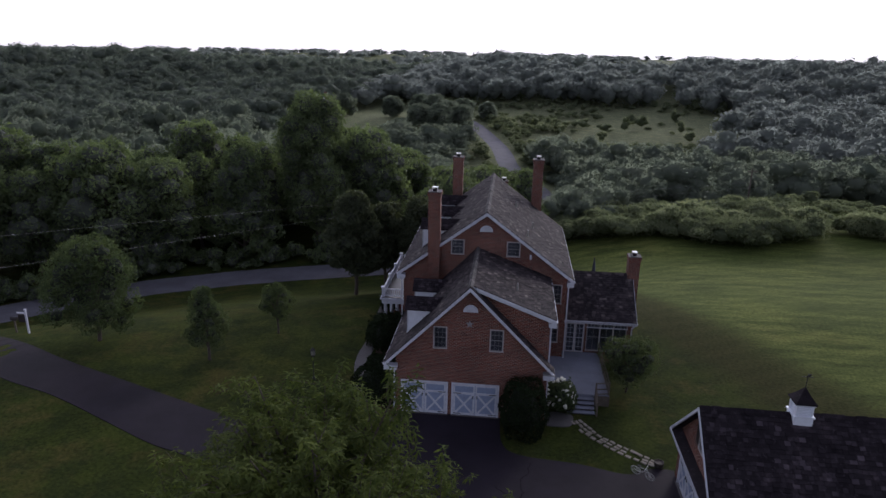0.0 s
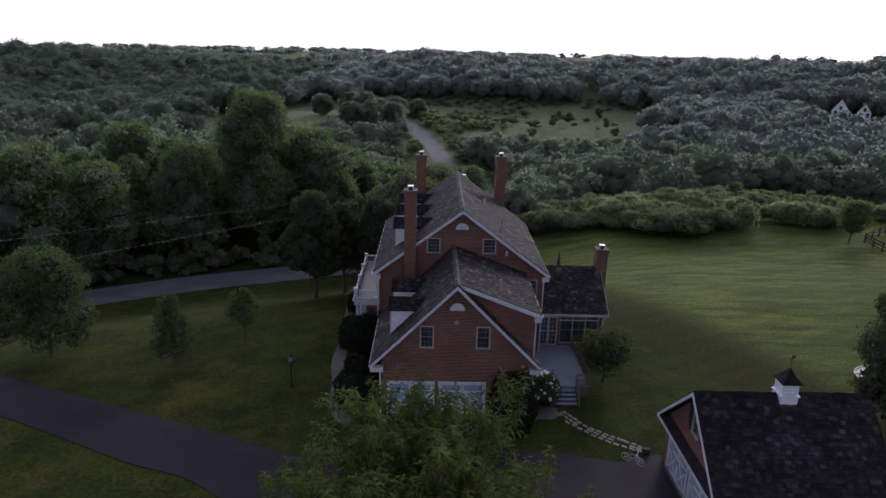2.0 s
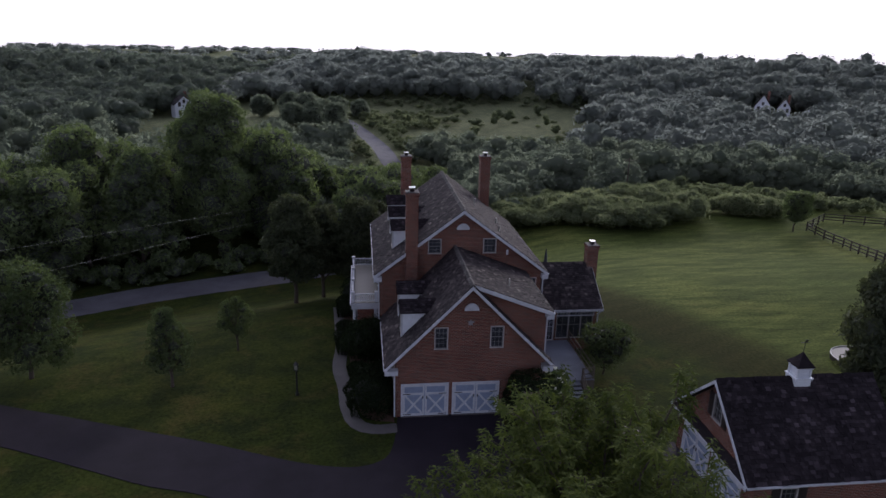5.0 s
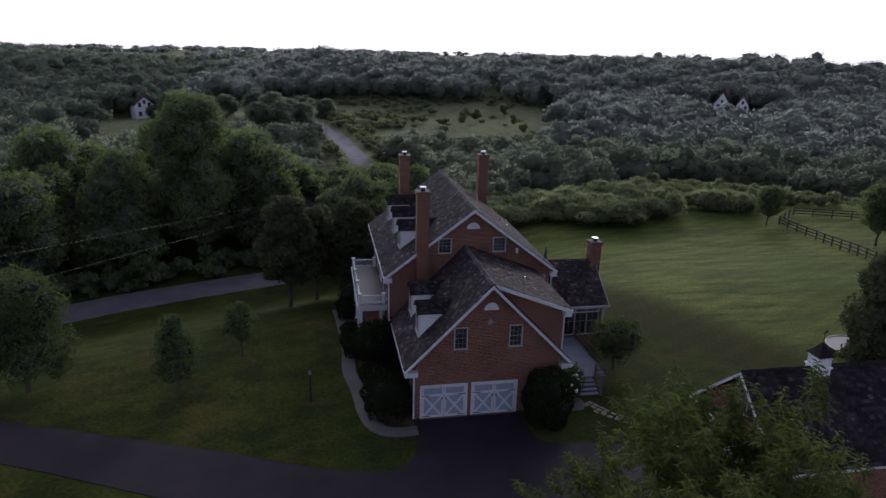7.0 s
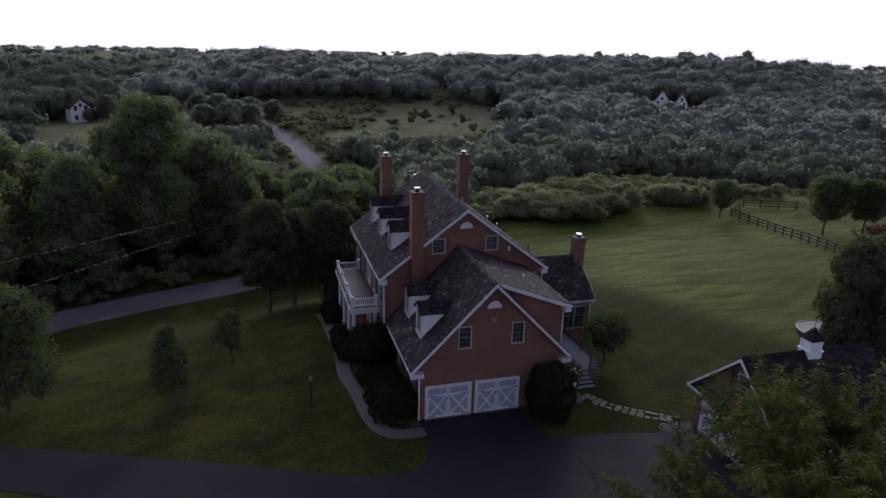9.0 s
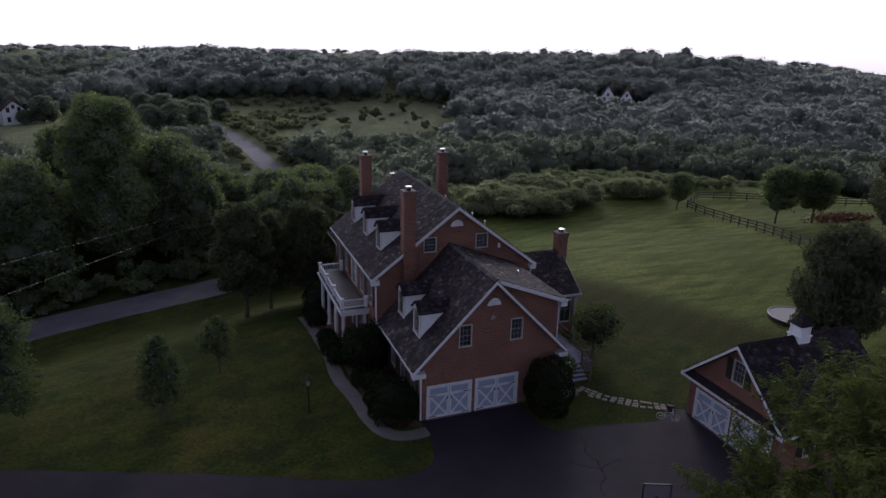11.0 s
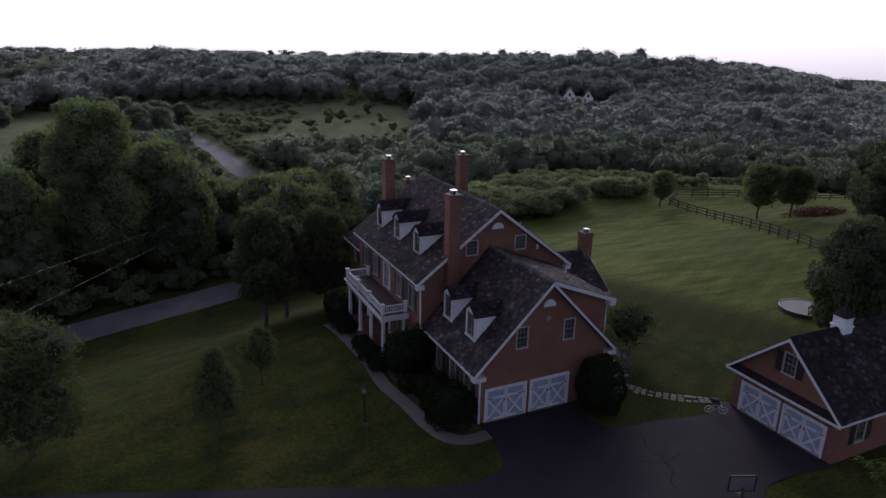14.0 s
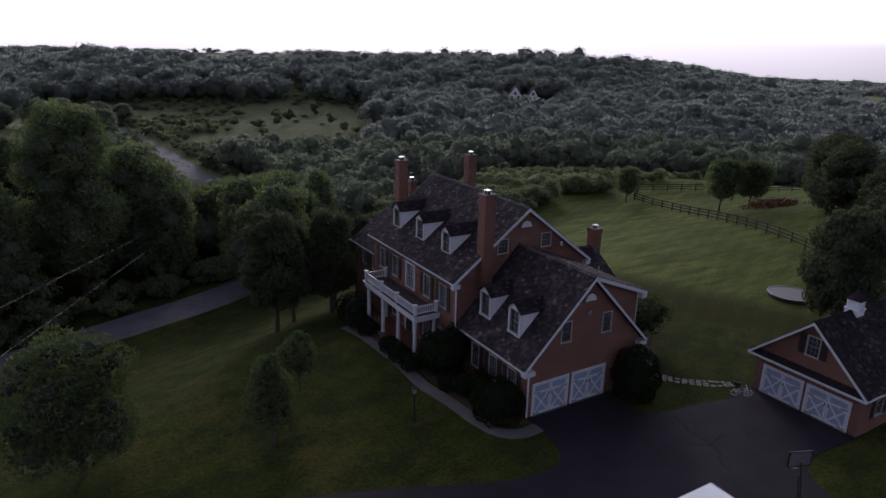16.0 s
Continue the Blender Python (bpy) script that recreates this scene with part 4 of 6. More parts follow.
wall("wall", "x", BXE, -0.3, [(24.85, -0.3), (31.95, -0.3), (31.95, 3.1), (28.4, 6.2), (24.85, 3.1)], [], BRICK, barn)
wall("wall", "y", 24.85, 0.3, [(BX + 0.3, -0.3), (BXE - 0.3, -0.3), (BXE - 0.3, 3.0), (BX + 0.3, 3.0)], [(11.6, 12.4, 1.0, 2.3)], BRICK, barn)
window(barn, "-y", 12.0, 24.85, 1.0, 0.8, 1.3, 3, 4, shutter=True)
wall("wall", "y", 31.95, -0.3, [(BX + 0.3, -0.3), (BXE - 0.3, -0.3), (BXE - 0.3, 3.0), (BX + 0.3, 3.0)], [], BRICK, barn)
for e, sd in (((24.5, BE), 31), ((32.3, BE), 32)):
    roof_plane("roof", "x", e, (BR, BRZ), 9.45, BXE + 0.3, SLATE_DARK, barn)
    slates("slate_covering", "x", e, (BR, BRZ), 9.48, BXE + 0.3, SLATE_DARK, barn, seed=sd)
ridge_caps("ridge_cap", "x", BR, BRZ + 0.03, 9.45, BXE + 0.3, SLATE_DARK, barn)
rake("rake_board", "x", [(24.47, BE - 0.03), (BR, BRZ - 0.02), (32.33, BE - 0.03)], 9.4, 9.48, 0.19, barn)
bm = bmesh.new()
prism(bm, [(9.4, 2.62), (9.4, 2.74), (BX, 3.05), (BX, 2.62)], "y", 24.45, 32.35)
bmesh.ops.recalc_face_normals(bm, faces=bm.faces)
part("pent_roof", bm, SLATE_DARK, barn)
part("pent_board", boxes((9.36, 9.4, 24.43, 32.37, 2.62, 2.77)), TRIM, barn)
for y in (24.44, 32.36):
    gutter(barn, (9.45, y, BE - 0.1), (BXE + 0.3, y, BE - 0.1))
garage_door(barn, "-x", BX, 29.9, 2.64, 1.96)
garage_door(barn, "-x", BX, 26.84, 2.64, 1.96)
for y in (29.9, 26.84):
    part("door_lining", boxes((BX + 0.14, BX + 0.18, y - 1.32, y + 1.32, 0, 2.06)), LINED, barn)
cup = part("cupola", boxes((13.5, 14.5, 27.9, 28.9, 5.4, 6.45), (13.44, 14.56, 27.84, 28.96, 6.45, 6.53), (13.54, 13.66, 27.94, 28.06, 6.53, 7.1), (14.34, 14.46, 27.94, 28.06, 6.53, 7.1),
                           (13.54, 13.66, 28.74, 28.86, 6.53, 7.1), (14.34, 14.46, 28.74, 28.86, 6.53, 7.1), (13.5, 14.5, 27.9, 28.9, 7.06, 7.16)), CLAP, barn, "white louvred cupola with a slate cap")
bm = boxes((13.62, 14.38, 28.02, 28.78, 6.5, 7.08))
for i in range(6):
    box(bm, 13.58, 14.42, 27.98, 28.82, 6.56 + i * 0.085, 6.6 + i * 0.085)
part("louvre", bm, CLAP, cup)
bm = bmesh.new()
lathe(bm, [(0.82, 7.14), (0.78, 7.2), (0.4, 7.5), (0.05, 7.86)], 4, (14.0, 28.4, 0))
bmesh.ops.rotate(bm, verts=bm.verts, cent=(14.0, 28.4, 0), matrix=Matrix.Rotation(radians(45), 3, "Z"))
part("cap_roof", bm, SLATE_DARK, cup)
bm = bmesh.new()
rod(bm, (14, 28.4, 7.8), (14, 28.4, 8.6), 0.02)
rod(bm, (13.7, 28.4, 8.42), (14.3, 28.4, 8.42), 0.015)
prism(bm, [(13.72, 8.44), (13.95, 8.46), (14.1, 8.6), (14.2, 8.56), (14.12, 8.44)], "y", 28.39, 28.41)
bmesh.ops.recalc_face_normals(bm, faces=bm.faces)
part("weathervane", bm, IRON, cup)
slim = Matrix.Translation((14, 28.4, 5.6)) @ Matrix.Diagonal((0.85, 0.85, 0.96, 1)) @ Matrix.Translation((-14, -28.4, -5.6))
for piece in (cup, *cup.children):
    piece.data.transform(slim)


# ---- plants ----
def quads_mesh(name, q, mat):
    """A mesh of loose leaves, q an array of n x 3 x 3 or n x 4 x 3."""
    n, c = q.shape[:2]
    me = bpy.data.meshes.new(name)
    me.vertices.add(n * c)
    me.vertices.foreach_set("co", q.reshape(-1).astype(np.float32))
    me.loops.add(n * c)
    me.loops.foreach_set("vertex_index", np.arange(n * c, dtype=np.int32))
    me.polygons.add(n)
    me.polygons.foreach_set("loop_start", np.arange(0, n * c, c, dtype=np.int32))
    me.materials.append(mat)
    me.update(calc_edges=True)
    me.validate()
    return me


def unit(v):
    return v / np.maximum(np.linalg.norm(v, axis=-1, keepdims=True), 1e-9)


def cards(p, nrm, size, rng, spread=0.8, aspect=0.55, corners=4):
    """Leaf-shaped quads at p, roughly facing along nrm."""
    n = len(p)
    nn = unit(nrm + spread * rng.normal(size=(n, 3)))
    t = unit(np.cross(nn, rng.normal(size=(n, 3))))
    b = np.cross(nn, t)
    s = (size * rng.uniform(0.6, 1.35, n))[:, None]
    fold = nn * s * 0.18
    if corners == 3:
        return np.stack([p - t * s, p + b * s * aspect * 1.3 + fold, p + t * s], axis=1)
    return np.stack([p - t * s, p + b * s * aspect + fold, p + t * s * 1.1, p - b * s * aspect + fold], axis=1)


def sphere_dirs(n, rng):
    return unit(rng.normal(size=(n, 3)))


def clump_points(centres, radii, per, rng, low=0.78, high=1.08):
    """Points on the skins of many clumps, with the outward way at each; those buried in other clumps are dropped."""
    ps, ns = [], []
    for c, r in zip(centres, radii):
        d = sphere_dirs(per, rng)
        lump = 1 + 0.12 * np.sin(d[:, 0] * 5 + c[0]) * np.sin(d[:, 1] * 6 + c[1]) + 0.1 * np.sin(d[:, 2] * 7 + c[2])
        far_out = np.where(rng.random(per) < 0.12, rng.uniform(1.0, 1.3, per), rng.uniform(low, high, per)) if high > 1.05 else rng.uniform(low, high, per)
        p = c + d * r * (lump * far_out)[:, None]
        keep = np.ones(per, bool)
        for c2, r2 in zip(centres, radii):
            if c2 is not c:
                keep &= (((p - c2) / r2) ** 2).sum(1) > 0.55
        ps.append(p[keep])
        ns.append(unit(d / r)[keep])
    return np.concatenate(ps), np.concatenate(ns)


def ico(level):
    bm = bmesh.new()
    bmesh.ops.create_icosphere(bm, subdivisions=level, radius=1.0)
    v, f = np.array([v.co[:] for v in bm.verts]), [tuple(v.index for v in f.verts) for f in bm.faces]
    bm.free()
    return v, f


ICO_V, ICO_F = ico(2)
ICO_SMALL = ico(1)


def core_mesh(name, centres, radii, mat, rng, k=0.74):
    verts, faces = [], []
    for c, r in zip(centres, radii):
        base = len(verts)
        v = ICO_V * (1 + 0.16 * rng.normal(size=(len(ICO_V), 1)).clip(-1.5, 1.5)) * r * k + c
        verts += [tuple(x) for x in v]
        faces += [tuple(base + i for i in f) for f in ICO_F]
    return mesh_from(name, verts, faces, mat)


def limb_mesh(name, runs, mat):
    """Trunk and limbs: tapered tubes along bent lines; runs: (points, r0, r1)."""
    bm = bmesh.new()
    for pts, r0, r1 in runs:
        n = len(pts) - 1
        for i in range(n):
            a, b = r0 + (r1 - r0) * i / n, r0 + (r1 - r0) * (i + 1) / n
            rod(bm, pts[i], pts[i + 1], a, b, 7)
    me = bpy.data.meshes.new(name)
    bm.to_mesh(me)
    bm.free()
    me.materials.append(mat)
    return me


def make_tree(seed, h, w, leaf, mat, clumps=16, per=420, size=0.3, bare=0.18, shape="oval", sparse=1.0):
    """Meshes of one tree: trunk with limbs, crown of leaves, inner shade. h: height; w: crown width."""
    rng = np.random.default_rng(seed)
    cs, rs = [], []
    clumps, per = int(clumps * 1.7), int(per * 1.24)
    z0 = h * bare
    for i in range(clumps):
        f = (i + 0.5) / clumps
        z = z0 + (h - z0) * (0.12 + 0.8 * f)
        if shape == "oval":
            reach = w * 0.4 * math.sqrt(max(0.05, 1 - ((f - 0.42) / 0.62) ** 2))
        elif shape == "cone":
            reach = w * 0.4 * (1.05 - f) ** 0.8
        else:
            reach = w * 0.36 * (0.55 + 0.5 * f) * math.sqrt(max(0.05, 1.05 - f ** 4))
        a = i * 2.4 + rng.uniform(-0.5, 0.5)
        d = reach * rng.uniform(0.35, 1.05)
        rr = w * rng.uniform(0.1, 0.19) * (0.75 + 0.5 * (1 - abs(f - 0.45)))
        cs.append(np.array([d * math.cos(a), d * math.sin(a), min(z, h - rr * 0.85)]))
        rs.append(np.array([rr, rr, rr * rng.uniform(0.7, 0.95)]))
    p, n = clump_points(cs, rs, per, rng)
    if sparse < 1:
        k = rng.random(len(p)) < sparse
        p, n = p[k], n[k]
    n = unit(n + np.array([0, 0, 0.35]))
    crown = quads_mesh("crown", cards(p, n, size * 0.8, rng, 0.8, 0.55, 3), mat)
    core = core_mesh("inner_crown", cs, rs, CORE_SHADED if sparse == 1 else CORE_DARK, rng, 0.6 if sparse == 1 else 0.42)
    runs = []
    top = Vector((0, 0, h * 0.8))
    line = [Vector((0, 0, -0.4)), Vector((0.02 * w, 0, h * 0.12)), Vector((-0.02 * w, 0.02 * w, h * 0.35)), Vector((0.01 * w, -0.02 * w, h * 0.6)), top]
    runs.append((line, h * 0.021, h * 0.005))
    for c in cs[:: 2 if clumps > 10 else 1]:
        s = Vector((0, 0, max(z0 * 0.8, c[2] * 0.55)))
        e = Vector(c)
        runs.append(([s, s.lerp(e, 0.5) + Vector((0, 0, 0.06 * w)), e], h * 0.009, h * 0.003))
    return limb_mesh("trunk", runs, BARK), crown, core


def plant(name, meshes, x, y, label, category, scale=1.0, turn=0.0, group="", z=None, squash=1.0):
    t = empty(name, Matrix.Translation((x, y, hz(x, y) if z is None else z)) @ Matrix.Rotation(turn, 4, "Z") @ Matrix.Diagonal((scale, scale, scale * squash, 1)), label=label, category=category, group=group)
    shared("trunk", meshes[0], t)
    cr = shared("crown", meshes[1], t)
    shared("inner_crown", meshes[2], cr)
    return t


# trees on the lawn
plant("lawn_tree", make_tree(1, 8.2, 6.7, 0.2, LEAF_LAWN, 26, 900, 0.15, 0.1, "oval", 0.5), -30.9, 43.2, "broad young grey-green tree on the lawn", "tree")
plant("lawn_tree", make_tree(2, 5.9, 3.5, 0.2, LEAF_LAWN, 16, 520, 0.11, 0.2, "cone", 0.6), -21.2, 41.3, "small upright green tree on the lawn", "tree")
plant("lawn_tree", make_tree(3, 4.3, 2.7, 0.2, LEAF_LAWN, 12, 360, 0.11, 0.28, "oval", 0.55), -17.8, 46.4, "thin young tree with sparse leaves on the lawn", "tree")
TA = make_tree(4, 11.0, 5.4, 0.2, LEAF_SHADE, 22, 800, 0.2, 0.17, "oval", 0.9)
TB = make_tree(5, 10.5, 5.2, 0.2, LEAF_SHADE, 20, 800, 0.2, 0.19, "oval", 0.9)
for k, (x, y, m, s) in enumerate([(-14.9, 60.8, TA, 1.0), (-12.4, 63.6, TB, 0.95), (-8.6, 63.6, TA, 0.92), (-7.0, 67.0, TB, 1.0), (-3.5, 69.5, TA, 0.85)]):
    plant("roadside_tree", m, x, y, "dark green shade tree between lawn and road", "tree", s, k * 1.7, "trees by the road")
# trees of the near wood, beyond the road
WOODS = [make_tree(20 + i, 14.0, 9.5 + (i % 3), 0.3, LEAF_WOOD, 20, 310, 0.32, 0.04, ("oval", "vase", "oval", "cone", "vase")[i]) for i in range(5)]
rnd = random.Random(5)
road_pts = [Vector(p) for p in catmull(ROADLINE, 10)]


def road_gap(x, y):
    q = Vector((x, y))
    return min((p - q).length for p in road_pts)


def beyond_road(x, y):
    return y - float(np.interp(x, ROAD_X, ROAD_Y))


spots = []
tries = 0
while len(spots) < 62 and tries < 9000:
    tries += 1
    x, y = rnd.uniform(-118, -6), rnd.uniform(60, 175)
    if beyond_road(x, y) > 44:
        continue
    az = math.degrees(math.atan2(x - CX, y - CY))
    if az > 4 or az < -47 or beyond_road(x, y) < 10.5 or road_gap(x, y) < 7.5:
        continue
    if x > -15 and y > 108 or -13 < az < -5 and y > 150:
        continue
    if any((x - a) ** 2 + (y - b) ** 2 < 6.6 ** 2 for a, b in spots) or math.hypot(x + 28.2, y - 92) < 9:
        continue
    spots.append((x, y))
for k, (x, y) in enumerate(spots):
    s = rnd.uniform(0.95, 1.3) * (0.6 if x > -14 else 0.8 if x > -20 else 1.0)
    plant("wood_tree", WOODS[k % 5], x, y, "dense dark green broadleaf tree at the wood's edge", "tree", s, rnd.uniform(0, 6.28), "trees of the near wood")
plant("tall_tree", make_tree(31, 23.0, 11.0, 0.3, LEAF_WOOD, 34, 800, 0.27, 0.05, "oval"), -28.2, 92.0, "tall dark broadleaf tree rising over the wood", "tree")
plant("tall_tree", WOODS[1], -21.0, 95.5, "tall dark broadleaf tree rising over the wood", "tree", 1.25, 2.0)
nearer = []
while len(nearer) < 24:
    x, y = rnd.uniform(-19, 3), rnd.uniform(91, 127)
    if road_gap(x, y) < 3.6 or math.hypot(x + 15.8, y - 97) < 8 or any((x - a) ** 2 + (y - b) ** 2 < 3.6 ** 2 for a, b in nearer):
        continue
    nearer.append((x, y))
    tall = float(np.interp(y, (91, 112, 127), (12.3, 9.6, 8.8)))
    plant("valley_tree", WOODS[len(nearer) % 5], x, y, "round green tree where the road dips into the valley", "tree", tall * rnd.uniform(0.8, 1.02) / 14, rnd.uniform(0, 6.28), "trees in the road's dip")
for k, (x, y) in enumerate([(-6.6, 85.4), (-8.6, 94.5), (-9.0, 83.6), (-5.5, 99.0), (-3.2, 95.5)]):
    plant("valley_tree", WOODS[k], x, y, "round green tree where the road dips into the valley", "tree", (13.2, 12.4, 12.0, 11.4, 12.6)[k] / 14, k * 1.3, "trees in the road's dip")
# trees of the field and beside the detached garage
FT = make_tree(41, 7.0, 6.0, 0.2, LEAF_WOOD, 20, 620, 0.2, 0.26, "vase", 0.7)
FT2 = make_tree(42, 9.0, 7.5, 0.2, LEAF_SHADE, 22, 640, 0.27, 0.1, "oval")
for x, y, m, s in ((53.9, 86.2, FT, 0.86), (59.8, 72.2, FT, 1.2), (65.0, 70.6, FT, 1.1)):
    plant("field_tree", m, x, y, "round dark tree standing at the field fence", "tree", s, x)
for x, y, m, s in ((26.2, 35.3, FT2, 0.92), (39.5, 37.0, FT2, 1.05), (63, 55.5, FT2, 1.2), (69, 60, FT2, 1.25), (76, 64, FT2, 1.2), (58, 47, FT2, 1.1), (46, 41, FT2, 1.1), (70, 50, FT2, 1.2)):
    plant("shade_tree", m, x, y, "large dark leafy tree beyond the detached garage", "tree", s, y * 1.3, "trees beyond the garage", None, 1.22 if x < 30 else 1.0)


def tri_mesh(name, v, f, mat):
    me = bpy.data.meshes.new(name)
    n = len(f)
    me.vertices.add(len(v))
    me.vertices.foreach_set("co", v.reshape(-1).astype(np.float32))
    me.loops.add(n * 3)
    me.loops.foreach_set("vertex_index", f.reshape(-1).astype(np.int32))
    me.polygons.add(n)
    me.polygons.foreach_set("loop_start", np.arange(0, n * 3, 3, dtype=np.int32))
    me.materials.append(mat)
    me.update(calc_edges=True)
    me.shade_smooth()
    return me


# brush and woods that nobody could count
def brush(name, spots, mat, size, per, seed, label, category, core=None):
    """Many bushes in one mesh; spots: x, y, radius, height."""
    rng = np.random.default_rng(seed)
    qs, cv, cf, cn = [], [], [], 0
    for x, y, r, h in spots:
        z = hz(x, y) - h * (0.3 if r > 10 else 0.16 if core else 0.05)
        k = 5 if r < 4 else 7
        cs = [np.array([x + rng.normal() * r * 0.38, y + rng.normal() * r * 0.38, z + h * rng.uniform(0.3, 0.74)]) for _ in range(k)]
        rs = [np.array([r * 0.53, r * 0.53, h * 0.3]) * rng.uniform(0.65, 1.15) for _ in range(k)]
        d = sphere_dirs(per, rng)
        d[:, 2] = np.abs(d[:, 2]) * 1.0 - 0.25 * rng.random(per)
        idx = rng.integers(0, k, per)
        c, rr = np.array(cs)[idx], np.array(rs)[idx]
        p = c + d * rr * rng.uniform(0.72, 1.22, per)[:, None]
        qs.append(cards(p, unit(d + np.array([0, 0, 0.3])), size, rng, 0.6, 0.6, 3))
        for a, b in zip(cs[:4], rs):
            iv, jf = ICO_SMALL
            v = iv * (1 + 0.1 * rng.normal(size=(len(iv), 1)).clip(-1.5, 1.5)) * b * 0.78 + a
            cv.append(v)
            cf.append(np.array(jf) + cn)
            cn += len(iv)
    ob = tagged(new(name, quads_mesh(name, np.concatenate(qs), mat)), label, category, kind="stuff")
    inner = new("inner_foliage", tri_mesh("inner_foliage", np.concatenate(cv), np.concatenate(cf), core or CORE_SHADED))
    inner.parent = ob
    return ob


def woodland(name, spots, mat, size, per, seed, label, category, core, lobes=9, low=0.2, spread=0.8):
    """Crowns of many trees in one mesh: each a dome of rounded lobes, thick with leaves; spots: x, y, radius, height."""
    rng = np.random.default_rng(seed)
    iv, jf = ICO_SMALL
    jf = np.array(jf)
    qs, cv, cf, cn = [], [], [], 0
    for x, y, r, h in spots:
        foot = np.array([x, y, hz(x, y)])
        mid = foot + np.array([0, 0, h * 0.5])
        up = sphere_dirs(lobes, rng)
        up[:, 2] = np.abs(up[:, 2]) * 1.1 - low
        up = unit(up)
        lean = rng.uniform(0.45, 0.72, (lobes, 1))
        c = mid + up * lean * np.array([r, r, h * 0.5])
        rr = rng.uniform(0.34, 0.56, (lobes, 1)) * np.array([[r, r, min(r, h * 0.42)]])
        c[0], rr[0] = mid + np.array([0, 0, -0.05 * h]), np.array([r * 0.72, r * 0.72, h * 0.4])
        k = rng.integers(0, lobes, per)
        d = sphere_dirs(per, rng)
        d[:, 2] = np.where(d[:, 2] < -0.75, -d[:, 2], d[:, 2])
        p = c[k] + d * rr[k] * rng.uniform(0.86, 1.14, per)[:, None]
        out = unit((p - mid) / np.array([r, r, h * 0.5]))
        keep = (((p[:, None] - c[None]) / rr[None]) ** 2).sum(2).min(1) > 0.7
        p, d, out = p[keep], d[keep], out[keep]
        n = unit(d * 0.75 + out * 0.5 + np.array([0, 0, 0.12]))
        qs.append(cards(p, n, size, rng, spread, 0.6, 3))
        for i in range(lobes):
            cv.append(iv * (1 + 0.12 * rng.normal(size=(len(iv), 1)).clip(-1.5, 1.5)) * rr[i] * 0.74 + c[i])
            cf.append(jf + cn)
            cn += len(iv)
    ob = tagged(new(name, quads_mesh(name, np.concatenate(qs), mat)), label, category, kind="stuff")
    inner = new("inner_foliage", tri_mesh("inner_foliage", np.concatenate(cv), np.concatenate(cf), core))
    inner.parent = ob
    return ob


class Spread:
    """Keeps plants apart from one another."""
    def __init__(self, cell):
        self.cell, self.grid = cell, {}

    def free(self, x, y, gap):
        i, j = int(x // self.cell), int(y // self.cell)
        for a in range(i - 1, i + 2):
            for b in range(j - 1, j + 2):
                if any((x - u) ** 2 + (y - v) ** 2 < gap * gap for u, v in self.grid.get((a, b), ())):
                    return False
        self.grid.setdefault((i, j), []).append((x, y))
        return True


rnd = random.Random(8)
HEDGE_X, HEDGE_Y = (4, 8, 16, 23, 27, 32.3, 36, 40, 44), (91, 90.5, 89.5, 87.5, 85.2, 84.4, 87.6, 89.2, 91)
hedge, gap = [], Spread(3.0)
while len(hedge) < 104:
    x = rnd.uniform(4, 43)
    deep = rnd.uniform(0, 1) ** 1.4 * 15
    y = float(np.interp(x, HEDGE_X, HEDGE_Y)) + 1.8 + deep
    if gap.free(x, y, 1.9):
        wide = rnd.uniform(1.6, 3.2)
        hedge.append((x, y, wide, wide * rnd.uniform(0.95, 1.25) + 0.7))
for k in range(26):
    x = rnd.uniform(47.6, 56)
    hedge.append((x, 94.6 - 0.26 * (x - 47.6) + rnd.uniform(0, 4), rnd.uniform(1.3, 2.1), rnd.uniform(2.2, 3.9)))
for x, y in ((45, 98), (58, 97), (66, 99), (70, 95), (74, 97), (62, 101), (80, 93)):
    hedge.append((x, y, 1.6, 2.3))
woodland("hedgerow", hedge, LEAF_BRUSH, 0.16, 1500, 3, "tangled green hedgerow brush along the field edge", "brush", CORE_BRUSH, 7, 0.3)
scrub, gap = [], Spread(3.0)
for k in range(1100):
    x = rnd.uniform(-8, 105)
    y = rnd.uniform(97, 126)
    if beyond_road(x, y) < 12 or road_gap(x, y) < 4 or not gap.free(x, y, 1.2):
        continue
    scrub.append((x, y, rnd.uniform(0.7, 1.7), rnd.uniform(0.5, 1.5) * (1.7 if rnd.random() < 0.12 else 1)))
woodland("scrub", scrub, LEAF_BRUSH, 0.15, 220, 4, "low pale green scrub in the valley meadow", "brush", CORE_BRUSH, 4, 0.1)
verge = []
for k in range(150):
    x = rnd.uniform(-75, -10)
    y = float(np.interp(x, ROAD_X, ROAD_Y)) + rnd.uniform(7.2, 12)
    verge.append((x, y, rnd.uniform(0.9, 1.9), rnd.uniform(1.0, 3.4)))
brush("verge_brush", verge, LEAF_WOOD, 0.17, 500, 6, "dark undergrowth along the wood's edge", "brush")


def meadow(x, y):
    """Open grass between the far woods."""
    def inside(cx, cy, rx, ry, turn=0):
        a = math.radians(turn)
        u, v = (x - cx) * math.cos(a) + (y - cy) * math.sin(a), -(x - cx) * math.sin(a) + (y - cy) * math.cos(a)
        return (u / rx) ** 2 + (v / ry) ** 2 < 1
    return inside(-38, 222, 16, 38, 10) or inside(20, 204, 16, 8, -8) or inside(46, 230, 25, 31, -12) or inside(2, 248, 16, 7) or inside(-66, 216, 26, 10) or inside(-20, 240, 15, 14) \
        or abs((x - 60) - (y - 279) * 0.22) < 3.2 and y > 258 or inside(130, 217, 16, 9, -30)


rnd = random.Random(12)
woods, valley = [], []
